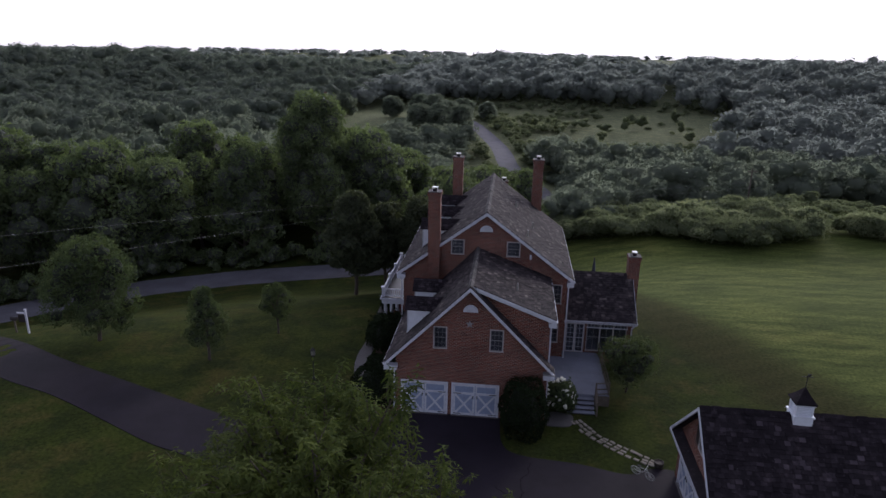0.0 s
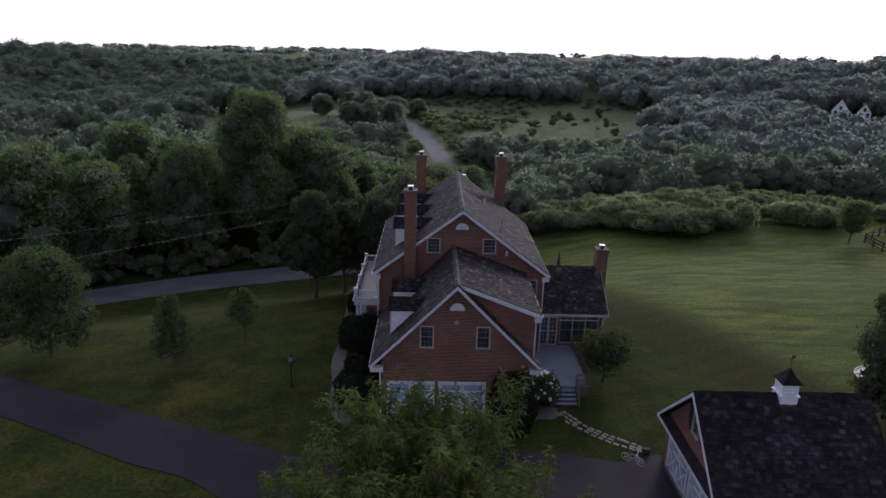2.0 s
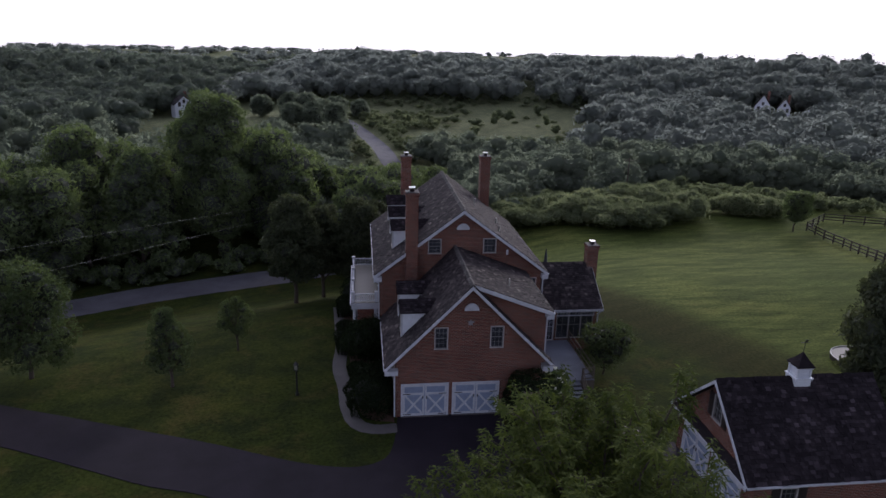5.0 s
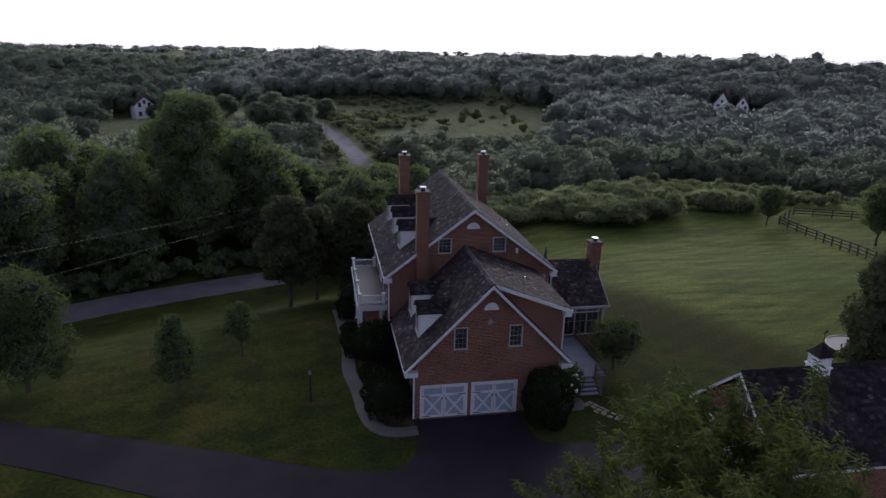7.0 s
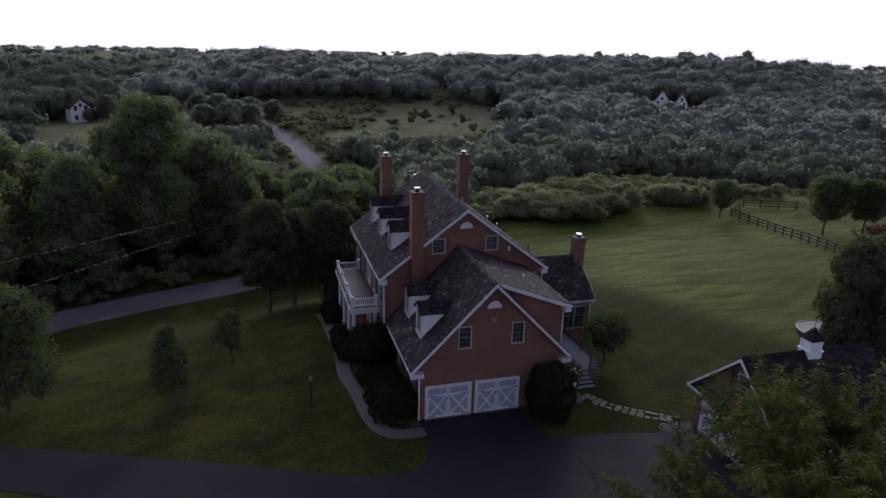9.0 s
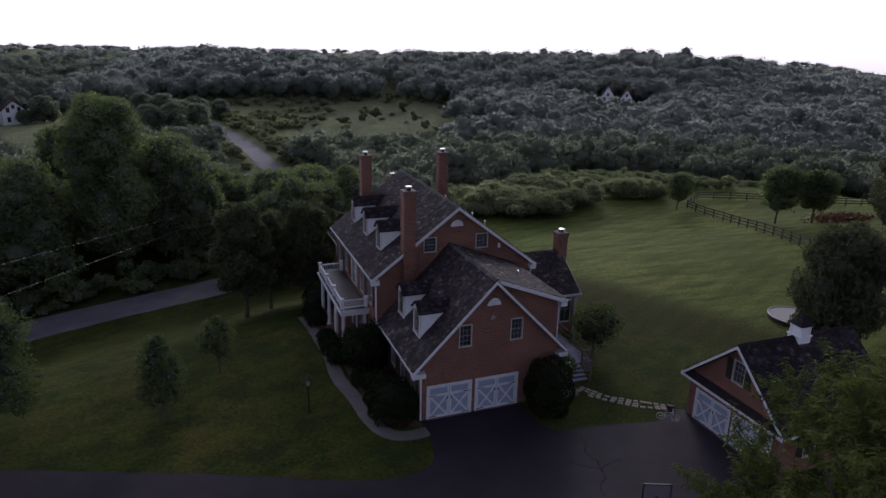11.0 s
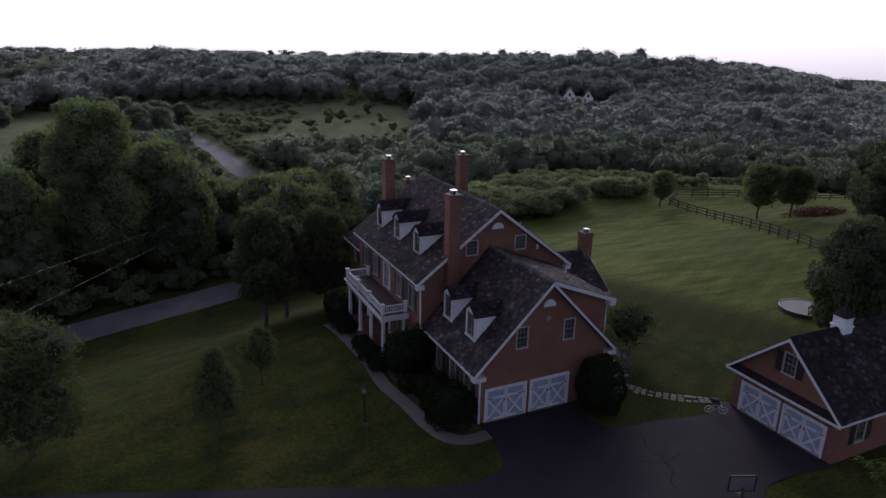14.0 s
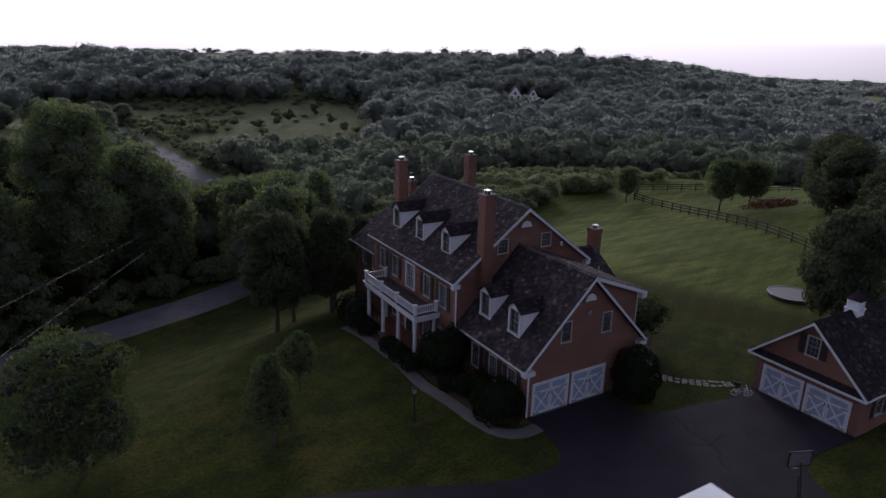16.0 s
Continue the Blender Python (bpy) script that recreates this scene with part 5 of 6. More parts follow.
tries, gap = 0, Spread(6.0)
while len(woods) < 1900 and tries < 45000:
    tries += 1
    r = math.sqrt(rnd.uniform(187 ** 2, 331 ** 2))
    deg = rnd.uniform(-48, 72)
    az = radians(deg)
    x, y = CX + r * math.sin(az), CY + r * math.cos(az)
    if meadow(x, y) or road_gap(x, y) < 8 or -12.5 < deg < -5.5 and r < 246 or 31.0 < deg < 37.0 and 235 < r < 263:
        continue
    if r < 233 and abs(deg + 13) < 3.6 or r < 264 and -4.5 < deg < 22.5 + 2.5 * math.sin(r * 0.16) + rnd.uniform(-2.5, 2):
        continue
    wide = rnd.uniform(3.6, 6.6)
    if not gap.free(x, y, wide * 0.86):
        continue
    woods.append((x, y, wide * 1.12, wide * rnd.uniform(0.9, 1.15) + 4.6 + (2.2 if r > 308 and rnd.random() < 0.06 else 0)))
for k in range(420):      # the depth of the near wood
    x, y = rnd.uniform(-150, -10), rnd.uniform(105, 200)
    az = math.degrees(math.atan2(x - CX, y - CY))
    if az < -8.5 and az > -17 and y > 150:
        continue
    if -48 < az < -9.5 and beyond_road(x, y) > 38 and not (-12.5 < az < -5.5 and y > 150) and road_gap(x, y) > 8 and gap.free(x, y, 4.5):
        valley.append((x, y, rnd.uniform(4, 6), rnd.uniform(11, 16)))
tries = 0
while len(valley) < 520 and tries < 20000:
    tries += 1
    r = math.sqrt(rnd.uniform(124 ** 2, 192 ** 2))
    deg = rnd.uniform(-6, 72)
    az = radians(deg)
    x, y = CX + r * math.sin(az), CY + r * math.cos(az)
    if r < 128 + 34 * float(smooth(20, 32, deg)) or r > 176 and deg < 23.5 or road_gap(x, y) < 8 or meadow(x, y) or -14 < x < 6:
        continue
    wide = rnd.uniform(3.2, 7.2)
    if gap.free(x, y, wide * 0.95):
        valley.append((x, y, wide, (wide * rnd.uniform(1.0, 1.35) + 3.4) * (0.75 if deg < 8 else 1)))
lowtrees, gap = [], Spread(3.0)
for k in range(420):
    x, y = rnd.uniform(-20, 18), rnd.uniform(98, 168)
    if road_gap(x, y) < 4.2 or not gap.free(x, y, 1.8):
        continue
    h = min(7.0, 33.0 - 0.19 * y) * rnd.uniform(0.55, 1.0)
    lowtrees.append((x, y, h * 0.42 + 0.5, h))
for k in range(260):      # the back of the low saddle
    r, deg = rnd.uniform(330, 440), rnd.uniform(-17, -2)
    x, y = CX + r * math.sin(radians(deg)), CY + r * math.cos(radians(deg))
    woods.append((x, y, rnd.uniform(4, 6.5), rnd.uniform(8, 11)))
for k in range(330):      # woods behind the falling end of the ridge
    r, deg = rnd.uniform(331, 730), rnd.uniform(44, 76)
    x, y = CX + r * math.sin(radians(deg)), CY + r * math.cos(radians(deg))
    woods.append((x, y, rnd.uniform(5, 8.5), rnd.uniform(8, 11)))
woodland("valley_thicket", lowtrees, LEAF_VALLEY_HAZED, 0.22, 520, 17, "low leafy thicket on both sides of the road", "brush", CORE_VALLEY_HAZED, 7, 0.2)
# Split by azimuth: leaves away from the sun's side get less painted haze.
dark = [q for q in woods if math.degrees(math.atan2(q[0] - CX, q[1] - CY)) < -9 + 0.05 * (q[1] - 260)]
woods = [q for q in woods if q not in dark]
woodland("hillside_woods", dark, LEAF_LESS_HAZE, 0.42, 520, 18, "left hillside woods in darker green, painted with less haze", "woods", LEAF_LESS_HAZE, 8)
woodland("far_woods", woods, LEAF_HAZED, 0.44, 560, 13, "green woods covering the far hillsides, haze painted into the leaf colour", "woods", CORE_HAZED, 8)
woodland("valley_trees", valley, LEAF_VALLEY_HAZED, 0.36, 1000, 14, "trees filling the valley bottom, some haze painted into their grey-green", "woods", CORE_VALLEY_HAZED, 13, 0.3)
ridge = []
for k in range(900):
    az = radians(rnd.uniform(-50, 72))
    r = rnd.uniform(1420, 1900)
    ridge.append((CX + r * math.sin(az), CY + r * math.cos(az), rnd.uniform(14, 26), rnd.uniform(11, 18)))
brush("distant_ridge_woods", ridge, LEAF_HAZED, 3.0, 120, 15, "distant wooded ridge on the horizon, leaves paled to imitate haze", "woods", CORE_HAZED)
bushes, gap = [], Spread(4.0)
for k in range(1500):
    r = math.sqrt(rnd.uniform(128 ** 2, 292 ** 2))
    az = radians(rnd.uniform(-8, 30))
    x, y = CX + r * math.sin(az), CY + r * math.cos(az)
    if road_gap(x, y) < 4.5 or meadow(x, y) and (y < 213 or x < 12 or rnd.random() < 0.88) or not gap.free(x, y, 2.2):
        continue
    big = rnd.random() < 0.15 or not meadow(x, y)
    bushes.append((x, y, rnd.uniform(0.8, 1.7) * (1.6 if big else 1), rnd.uniform(0.7, 1.5) * (1.7 if big else 1)))
for k in range(420):      # the brushy bank between the road and the open slope
    x, y = rnd.uniform(-8, 30), rnd.uniform(172, 226)
    if meadow(x, y) or road_gap(x, y) < 4.5 or x > 14 + (y - 190) * 0.1 or not gap.free(x, y, 1.7):
        continue
    bushes.append((x, y, rnd.uniform(1.2, 2.3), rnd.uniform(1.4, 3.4)))
for k in range(17):       # trees scattered up the open slope
    x, y = 46 + rnd.uniform(-24, 30), 232 + rnd.uniform(-30, 30)
    bushes.append((x, y, rnd.uniform(1.8, 3.2), rnd.uniform(3.0, 5.5)))
for k in range(34):       # a row of small trees below the bright strip of grass
    x = rnd.uniform(10, 44)
    bushes.append((x, 191 + 0.05 * x + rnd.uniform(-3, 2), rnd.uniform(1.8, 2.8), rnd.uniform(2.6, 4.4)))
woodland("meadow_bushes", bushes, LEAF_BRUSH, 0.26, 170, 16, "scattered bushes on the far meadows", "brush", CORE_BRUSH, 5, 0.1)


# shrubs round the house
def shrub(name, x, y, w, h, mat, size, per, seed, label, clumps=7, clipped=False):
    rng = np.random.default_rng(seed)
    if clipped:
        cs, rs = [np.array([0, 0, h * 0.5])], [np.array([w / 2, w / 2, h * 0.52])]
    else:
        cs = [np.array([w * 0.24 * math.cos(i * 2.4), w * 0.24 * math.sin(i * 2.4), h * (0.3 + 0.4 * ((i * 0.37) % 1))]) for i in range(clumps)]
        rs = [np.array([w * 0.28, w * 0.28, h * 0.3]) for _ in range(clumps)]
    p, n = clump_points(cs, rs, per, rng, 0.93 if clipped else 0.8, 1.04 if clipped else 1.1)
    if clipped:
        u = (p - cs[0]) / rs[0]
        p = cs[0] + u * (np.linalg.norm(u, axis=1) / (np.abs(u) ** 4.5).sum(1) ** (1 / 4.5))[:, None] * rs[0]
    keep = p[:, 2] > 0
    p, n = p[keep], n[keep]
    t = empty(name, Matrix.Translation((x, y, hz(x, y))), label=label, category="shrub")
    f = shared("foliage", quads_mesh("foliage", cards(p, n, size, rng, 0.6), mat), t)
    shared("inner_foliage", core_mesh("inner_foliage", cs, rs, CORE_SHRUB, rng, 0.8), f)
    bm = bmesh.new()
    rod(bm, (0, 0, -0.3), (0, 0, h * 0.5), 0.06, 0.04)
    part("stem", bm, BARK, t)
    return t


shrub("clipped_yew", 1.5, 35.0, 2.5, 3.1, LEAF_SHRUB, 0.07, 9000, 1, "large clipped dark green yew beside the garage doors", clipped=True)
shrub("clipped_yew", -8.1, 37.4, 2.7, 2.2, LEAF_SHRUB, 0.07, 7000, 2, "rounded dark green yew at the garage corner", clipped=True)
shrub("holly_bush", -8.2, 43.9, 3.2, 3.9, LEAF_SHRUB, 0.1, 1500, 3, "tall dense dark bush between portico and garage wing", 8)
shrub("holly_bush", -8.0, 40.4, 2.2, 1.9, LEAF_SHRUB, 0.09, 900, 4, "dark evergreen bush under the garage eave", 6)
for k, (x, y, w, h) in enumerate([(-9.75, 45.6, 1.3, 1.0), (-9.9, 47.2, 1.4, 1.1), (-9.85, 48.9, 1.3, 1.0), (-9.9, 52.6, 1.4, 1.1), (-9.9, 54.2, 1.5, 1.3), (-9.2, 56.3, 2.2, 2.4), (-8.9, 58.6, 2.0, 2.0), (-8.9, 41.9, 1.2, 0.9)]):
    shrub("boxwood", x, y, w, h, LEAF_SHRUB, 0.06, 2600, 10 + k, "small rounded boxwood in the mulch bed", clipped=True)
hyd = shrub("hydrangea", 3.75, 37.75, 2.2, 2.3, LEAF_LAWN, 0.1, 700, 30, "hydrangea bush covered in white blossom heads", 8)
rng = np.random.default_rng(4)
bm = bmesh.new()
bmesh.ops.create_icosphere(bm, subdivisions=2, radius=0.1)
for v in bm.verts:
    v.co *= 1 + 0.22 * noise.noise(v.co * 40)
BLOOM = bpy.data.meshes.new("blossom")
bm.to_mesh(BLOOM)
bm.free()
BLOOM.materials.append(plain("white_petals", (0.75, 0.76, 0.66), 0.8, vary=0.3, scale=30, bumps=0.6))
k = 0
while k < 62:
    d = sphere_dirs(1, rng)[0]
    if d[2] < -0.35:
        continue
    p = np.array([0, 0, 1.15]) + d * np.array([1.1, 1.1, 1.15]) * rng.uniform(0.92, 1.02)
    shared("blossom", BLOOM, hyd, Matrix.Translation(p) @ Matrix.Scale(rng.uniform(0.7, 1.25), 4))
    k += 1
plant("garden_tree", make_tree(51, 4.0, 4.4, 0.1, LEAF_LAWN, 16, 480, 0.11, 0.24, "vase", 0.8), 8.5, 40.8, "low spreading garden tree beside the deck rail", "tree", z=0.0)


# the walnut in the foreground, with long feathered leaves
def walnut(x, y, h, w, seed):
    rng = np.random.default_rng(seed)
    t = empty("walnut_tree", Matrix.Translation((x, y, 0)), label="tall walnut tree with long feathered yellow-green leaves", category="tree")
    runs, tips = [], []
    trunk = [Vector((0, 0, -0.3)), Vector((0.15, 0.1, h * 0.25)), Vector((-0.1, 0.2, h * 0.5)), Vector((0.1, 0, h * 0.72))]
    runs.append((trunk, 0.3, 0.12))
    for i in range(46):
        f = (i + 0.5) / 46
        a = i * 2.399
        s = trunk[2].lerp(trunk[3], min(1, f * 1.3)) if i > 3 else trunk[3]
        el = 0.15 + 1.2 * f ** 1.1
        reach = w * 0.5 * rng.uniform(0.6, 1.1) * math.cos(el * 0.95) + 0.3
        top = h * 0.6 + h * 0.4 * (0.3 + 0.7 * f) * rng.uniform(0.8, 1.05)
        e = Vector((reach * math.cos(a), reach * math.sin(a), top))
        mid = s.lerp(e, 0.55) + Vector((0, 0, 0.35))
        runs.append(([s, mid, e], 0.06, 0.012))
        for j in range(15):
            g = rng.uniform(0.35, 1.0)
            p = (s.lerp(mid, g * 2) if g < 0.5 else mid.lerp(e, g * 2 - 1)) + Vector(rng.normal(size=3) * 0.12)
            d = Vector(rng.normal(size=3)) + (e - s).normalized() * 0.9
            d.z = d.z * 0.5 + 0.25
            q = p + d.normalized() * rng.uniform(0.4, 1.0)
            runs.append(([p, q], 0.012, 0.005))
            tips.append((p, q))
    for i in range(26):      # tall upright shoots over the crown
        a, d = i * 2.4, w * 0.5 * math.sqrt((i + 0.5) / 26) * 0.75
        p = Vector((d * math.cos(a), d * math.sin(a), h * (0.9 - 0.1 * d / w) + rng.uniform(-0.3, 0.1)))
        q = p + Vector((rng.normal() * 0.12, rng.normal() * 0.12, rng.uniform(0.6, 1.25)))
        runs.append(([p - Vector((0, 0, 0.5)), p, q], 0.014, 0.004))
        tips.append((p, q))
    shared("trunk", limb_mesh("trunk", runs, BARK), t)
    quads = []
    for p, q in tips:
        stem = np.array((q - p).normalized())
        base = np.array(p)
        reach = (q - p).length
        for j in range(4):
            s0 = base + stem * reach * (j / 4) + rng.normal(size=3) * 0.05
            d = unit(stem * 0.8 + rng.normal(size=3) * 0.55 + np.array([0, 0, 0.45])) if j < 3 else stem
            ln = rng.uniform(0.3, 0.6) if j < 3 else reach * 0.3
            for k in range(15):
                f = (k + 0.5) / 15
                c = s0 + d * ln * f
                a = k * 2.4 + j
                o = unit(np.array([math.cos(a), math.sin(a), 0.35 - 1.15 * (1 - f) * rng.uniform(0.5, 1.1)]) + rng.normal(size=3) * 0.15)
                l = rng.uniform(0.15, 0.25) * (1.1 - 0.4 * f)
                side = unit(np.cross(o, rng.normal(size=3) * 0.4 + np.array([0, 0, 1.0]))) * l * 0.14
                droop = np.array([0, 0, -0.22 * l])
                quads.append((c, c + o * l * 0.45 + side, c + o * l + droop, c + o * l * 0.45 - side))
    shared("crown", quads_mesh("crown", np.array(quads), LEAF_NEAR), t)
    return t


walnut(-3.7, 10.9, 16.2, 7.7, 77)


# ---- small things outdoors ----
def rail_fence(name, line, label):
    """A three-rail board fence that follows the ground."""
    f = empty(name, label=label, category="fence")
    pts = []
    for a, b in zip(line, line[1:]):
        a, b = Vector(a), Vector(b)
        n = max(1, round((b - a).length / 2.5))
        pts += [a.lerp(b, i / n) for i in range(n)]
    pts.append(Vector(line[-1]))
    g = [Vector((p.x, p.y, hz(p.x, p.y))) for p in pts]
    post = bpy.data.meshes.new("post")
    bm = boxes((-0.07, 0.07, -0.07, 0.07, -0.3, 1.38))
    bm.to_mesh(post)
    bm.free()
    post.materials.append(WOODDARK)
    for p in g:
        shared("post", post, f, Matrix.Translation(p))
    for p, q in zip(g, g[1:]):
        for h in (0.4, 0.82, 1.24):
            bm = bmesh.new()
            bar(bm, p + Vector((0, 0, h)), q + Vector((0, 0, h)), 0.04, 0.15)
            part("rail", bm, WOODDARK, f)


WOODDARK = plain("dark_fence_wood", (0.035, 0.028, 0.024), 0.8, vary=0.4, scale=6, bumps=0.4)
rail_fence("field_fence", [(56.2, 86.5), (55.2, 77.5), (52.9, 69), (50.4, 62.5), (48, 56.5), (44.5, 47.5)], "dark three-rail wooden fence across the field")
rail_fence("field_fence", [(56.2, 86.5), (62.2, 91.2), (70, 88), (83, 79.7), (100, 70)], "dark three-rail wooden fence at the far paddock")

# utility pole and its wires
PX, PY = -15.8, 102.2
pole = empty("utility_pole", Matrix.Translation((PX, PY + 0.15, hz(PX, PY))), label="weathered wooden utility pole by the wood", category="pole")
bm = bmesh.new()
rod(bm, (0, 0, -0.5), (0, 0, 6.2), 0.14, 0.1, 10)
part("shaft", bm, WOODGREY, pole)
part("crossarm", boxes((-0.7, 0.7, -0.05, 0.05, 5.3, 5.42)), WOODGREY, pole)
for a, b, sag in (((-54.9, 0.0, 15.1), (PX, PY, -1.85), 0.0), ((-51.5, 0.0, 12.6), (PX, PY, -3.4), 0.0), ((PX, PY, -1.85), (42.5, 121, -1.0), 0.6), ((PX, PY, -3.4), (42.5, 121, -2.0), 0.6)):
    w = bpy.data.curves.new("wire", "CURVE")
    w.dimensions, w.bevel_depth, w.bevel_resolution = "3D", 0.008, 1
    sp = w.splines.new("POLY")
    sp.points.add(24)
    for i, p in enumerate(sp.points):
        f = i / 24
        q = Vector(a).lerp(Vector(b), f)
        p.co = (q.x, q.y, q.z - 4 * sag * f * (1 - f), 1)
    ob = new("power_line", w)
    w.materials.append(plain("cable", (0.22, 0.22, 0.22), 0.5))
    tagged(ob, "thin grey overhead power line", "cable")
far_pole = empty("utility_pole", Matrix.Translation((42.5, 121, hz(42.5, 121))), label="grey utility pole in the valley meadow", category="pole")
bm = bmesh.new()
rod(bm, (0, 0, -0.5), (0, 0, 8.5), 0.16, 0.11, 8)
part("shaft", bm, WOODGREY, far_pole)
part("crossarm", boxes((-0.9, 0.9, -0.05, 0.05, 7.9, 8.02)), WOODGREY, far_pole)

# lamp post on the lawn
lamp = empty("lamp_post", Matrix.Translation((-12.83, 39.56, 0)) @ Matrix.Scale(1.12, 4), label="black iron lamp post with a glass lantern on the lawn", category="lamp post")
bm = bmesh.new()
lathe(bm, [(0.1, -0.1), (0.1, 0.12), (0.05, 0.2), (0.045, 1.62), (0.07, 1.66)], 10)
part("post", bm, IRON, lamp)
lan = part("lantern", boxes((-0.11, 0.11, -0.11, 0.11, 1.66, 1.7), (-0.12, 0.12, -0.12, 0.12, 1.98, 2.01), (-0.11, -0.09, -0.11, -0.09, 1.7, 1.98), (0.09, 0.11, -0.11, -0.09, 1.7, 1.98), (-0.11, -0.09, 0.09, 0.11, 1.7, 1.98), (0.09, 0.11, 0.09, 0.11, 1.7, 1.98)), IRON, lamp)
part("pane", boxes((-0.095, 0.095, -0.095, 0.095, 1.7, 1.98)), plain("frosted_glass", (0.17, 0.17, 0.14), 0.35, vary=0.1), lan)
bm = bmesh.new()
lathe(bm, [(0.17, 2.01), (0.06, 2.13), (0.015, 2.2)], 4)
part("cap", bm, IRON, lan)

# sign post and mailboxes where the driveway leaves
sx, sy = -38.0, 44.8
sign = empty("sign_post", Matrix.Translation((sx, sy, hz(sx, sy))), label="white wooden sign post with a short arm", category="sign post")
part("post", boxes((-0.06, 0.06, -0.06, 0.06, -0.2, 2.05), (-0.09, 0.09, -0.09, 0.09, 2.05, 2.1)), TRIM, sign)
part("arm", boxes((-0.75, 0.12, -0.04, 0.04, 1.72, 1.8)), TRIM, sign)
part("board", boxes((-0.68, -0.1, -0.02, 0.02, 0.95, 1.62)), SHUTTER, sign)
mail = empty("mailbox", Matrix.Translation((-39.6, 45.4, hz(-39.6, 45.4))), label="dark mailbox on a wooden post", category="mailbox")
part("post", boxes((-0.05, 0.05, -0.05, 0.05, -0.2, 1.1)), WOODGREY, mail)
bm = bmesh.new()
prism(bm, [(-0.12, 1.1), (0.12, 1.1), (0.12, 1.26), (0.08, 1.34), (0, 1.37), (-0.08, 1.34), (-0.12, 1.26)], "x", -0.28, 0.28)
bmesh.ops.recalc_face_normals(bm, faces=bm.faces)
part("box", bm, SHUTTER, mail)

# basketball hoop by the parking court
hoop = empty("basketball_hoop", Matrix.Translation((0.25, 23.0, 0.03)) @ Matrix.Rotation(radians(158), 4, "Z"), label="portable basketball hoop with a clear backboard", category="basketball hoop")
bm = bmesh.new()
rod(bm, (0, 0.75, 0.1), (0, 0.12, 2.75), 0.05)
rod(bm, (0, 0.5, 0.1), (0, 0.12, 2.0), 0.03)
part("pole", bm, IRON, hoop)
part("base", boxes((-0.4, 0.4, 0.35, 1.15, 0, 0.2)), IRON, hoop)
bb = part("backboard", boxes((-0.61, 0.61, -0.02, 0.02, 2.5, 3.3)), plain("backboard_panel", (0.11, 0.105, 0.125), 0.35), hoop)
part("border", boxes((-0.64, 0.64, -0.035, 0.035, 2.46, 2.52), (-0.64, 0.64, -0.035, 0.035, 3.28, 3.34), (-0.66, -0.6, -0.035, 0.035, 2.46, 3.34), (0.6, 0.66, -0.035, 0.035, 2.46, 3.34)), IRON, bb)
part("target_square", boxes((-0.24, 0.24, -0.03, -0.022, 2.68, 2.71), (-0.24, 0.24, -0.03, -0.022, 3.02, 3.05), (-0.24, -0.21, -0.03, -0.022, 2.68, 3.05), (0.21, 0.24, -0.03, -0.022, 2.68, 3.05)), TRIM, bb)
bm = bmesh.new()
for i in range(20):
    a, b = 2 * math.pi * i / 20, 2 * math.pi * (i + 1) / 20
    rod(bm, (0.23 * math.cos(a), -0.27 + 0.23 * math.sin(a), 2.62), (0.23 * math.cos(b), -0.27 + 0.23 * math.sin(b), 2.62), 0.01, None, 5)
part("rim", bm, plain("rim_paint", (0.4, 0.1, 0.03), 0.4), hoop)
bm = bmesh.new()
for i in range(12):
    a, b = 2 * math.pi * i / 12, 2 * math.pi * (i + 1) / 12
    for t0, t1 in ((a, b), (b, a)):
        rod(bm, (0.23 * math.cos(t0), -0.27 + 0.23 * math.sin(t0), 2.61), (0.14 * math.cos(t1), -0.27 + 0.14 * math.sin(t1), 2.2), 0.006, None, 4)
part("net", bm, TRIM, hoop)

# white box trailer on the court
trailer = empty("box_trailer", Matrix.Translation((-6.35, 20.9, 0.03)) @ Matrix.Diagonal((1, 1, 1.08, 1)), label="white box trailer parked on the driveway", category="trailer")
bm = boxes((-1.15, 1.15, -3.2, 3.2, 0.55, 2.55))
bmesh.ops.bevel(bm, geom=bm.edges[:], offset=0.05, segments=2, affect="EDGES")
part("body", bm, plain("trailer_paint", (0.75, 0.78, 0.8), 0.4, vary=0.06), trailer)
part("roof_edge", boxes((-1.17, 1.17, 3.17, 3.22, 2.44, 2.54), (-1.17, 1.17, -3.22, -3.17, 2.44, 2.54), (-1.2, -1.15, -3.2, 3.2, 2.44, 2.54), (1.15, 1.2, -3.2, 3.2, 2.44, 2.54)), GALV, trailer)
for x in (-1.05, 1.05):
    for y in (-0.45, 0.45):
        bm = bmesh.new()
        rod(bm, (x - 0.1, y, 0.36), (x + 0.1, y, 0.36), 0.36, None, 20)
        wh = part("wheel", bm, SHUTTER, trailer)
        bm = bmesh.new()
        rod(bm, (x - 0.11, y, 0.36), (x + 0.11, y, 0.36), 0.2, None, 16)
        part("rim", bm, GALV, wh)
bm = bmesh.new()
bar(bm, (-0.6, -3.2, 0.55), (0, -4.4, 0.5), 0.08)
bar(bm, (0.6, -3.2, 0.55), (0, -4.4, 0.5), 0.08)
part("drawbar", bm, IRON, trailer)

# stepping stones from the steps to the court
walkway = empty("stepping_stone_path", label="path of pale rectangular stepping stones set in grass", category="path")
rnd = random.Random(3)
line = catmull([(4.75, 37.0), (5.15, 36.1), (5.9, 35.1), (7.1, 34.0), (8.3, 33.15), (9.1, 32.7)], 20)
step = 0.0
last = line[0]
row = 0
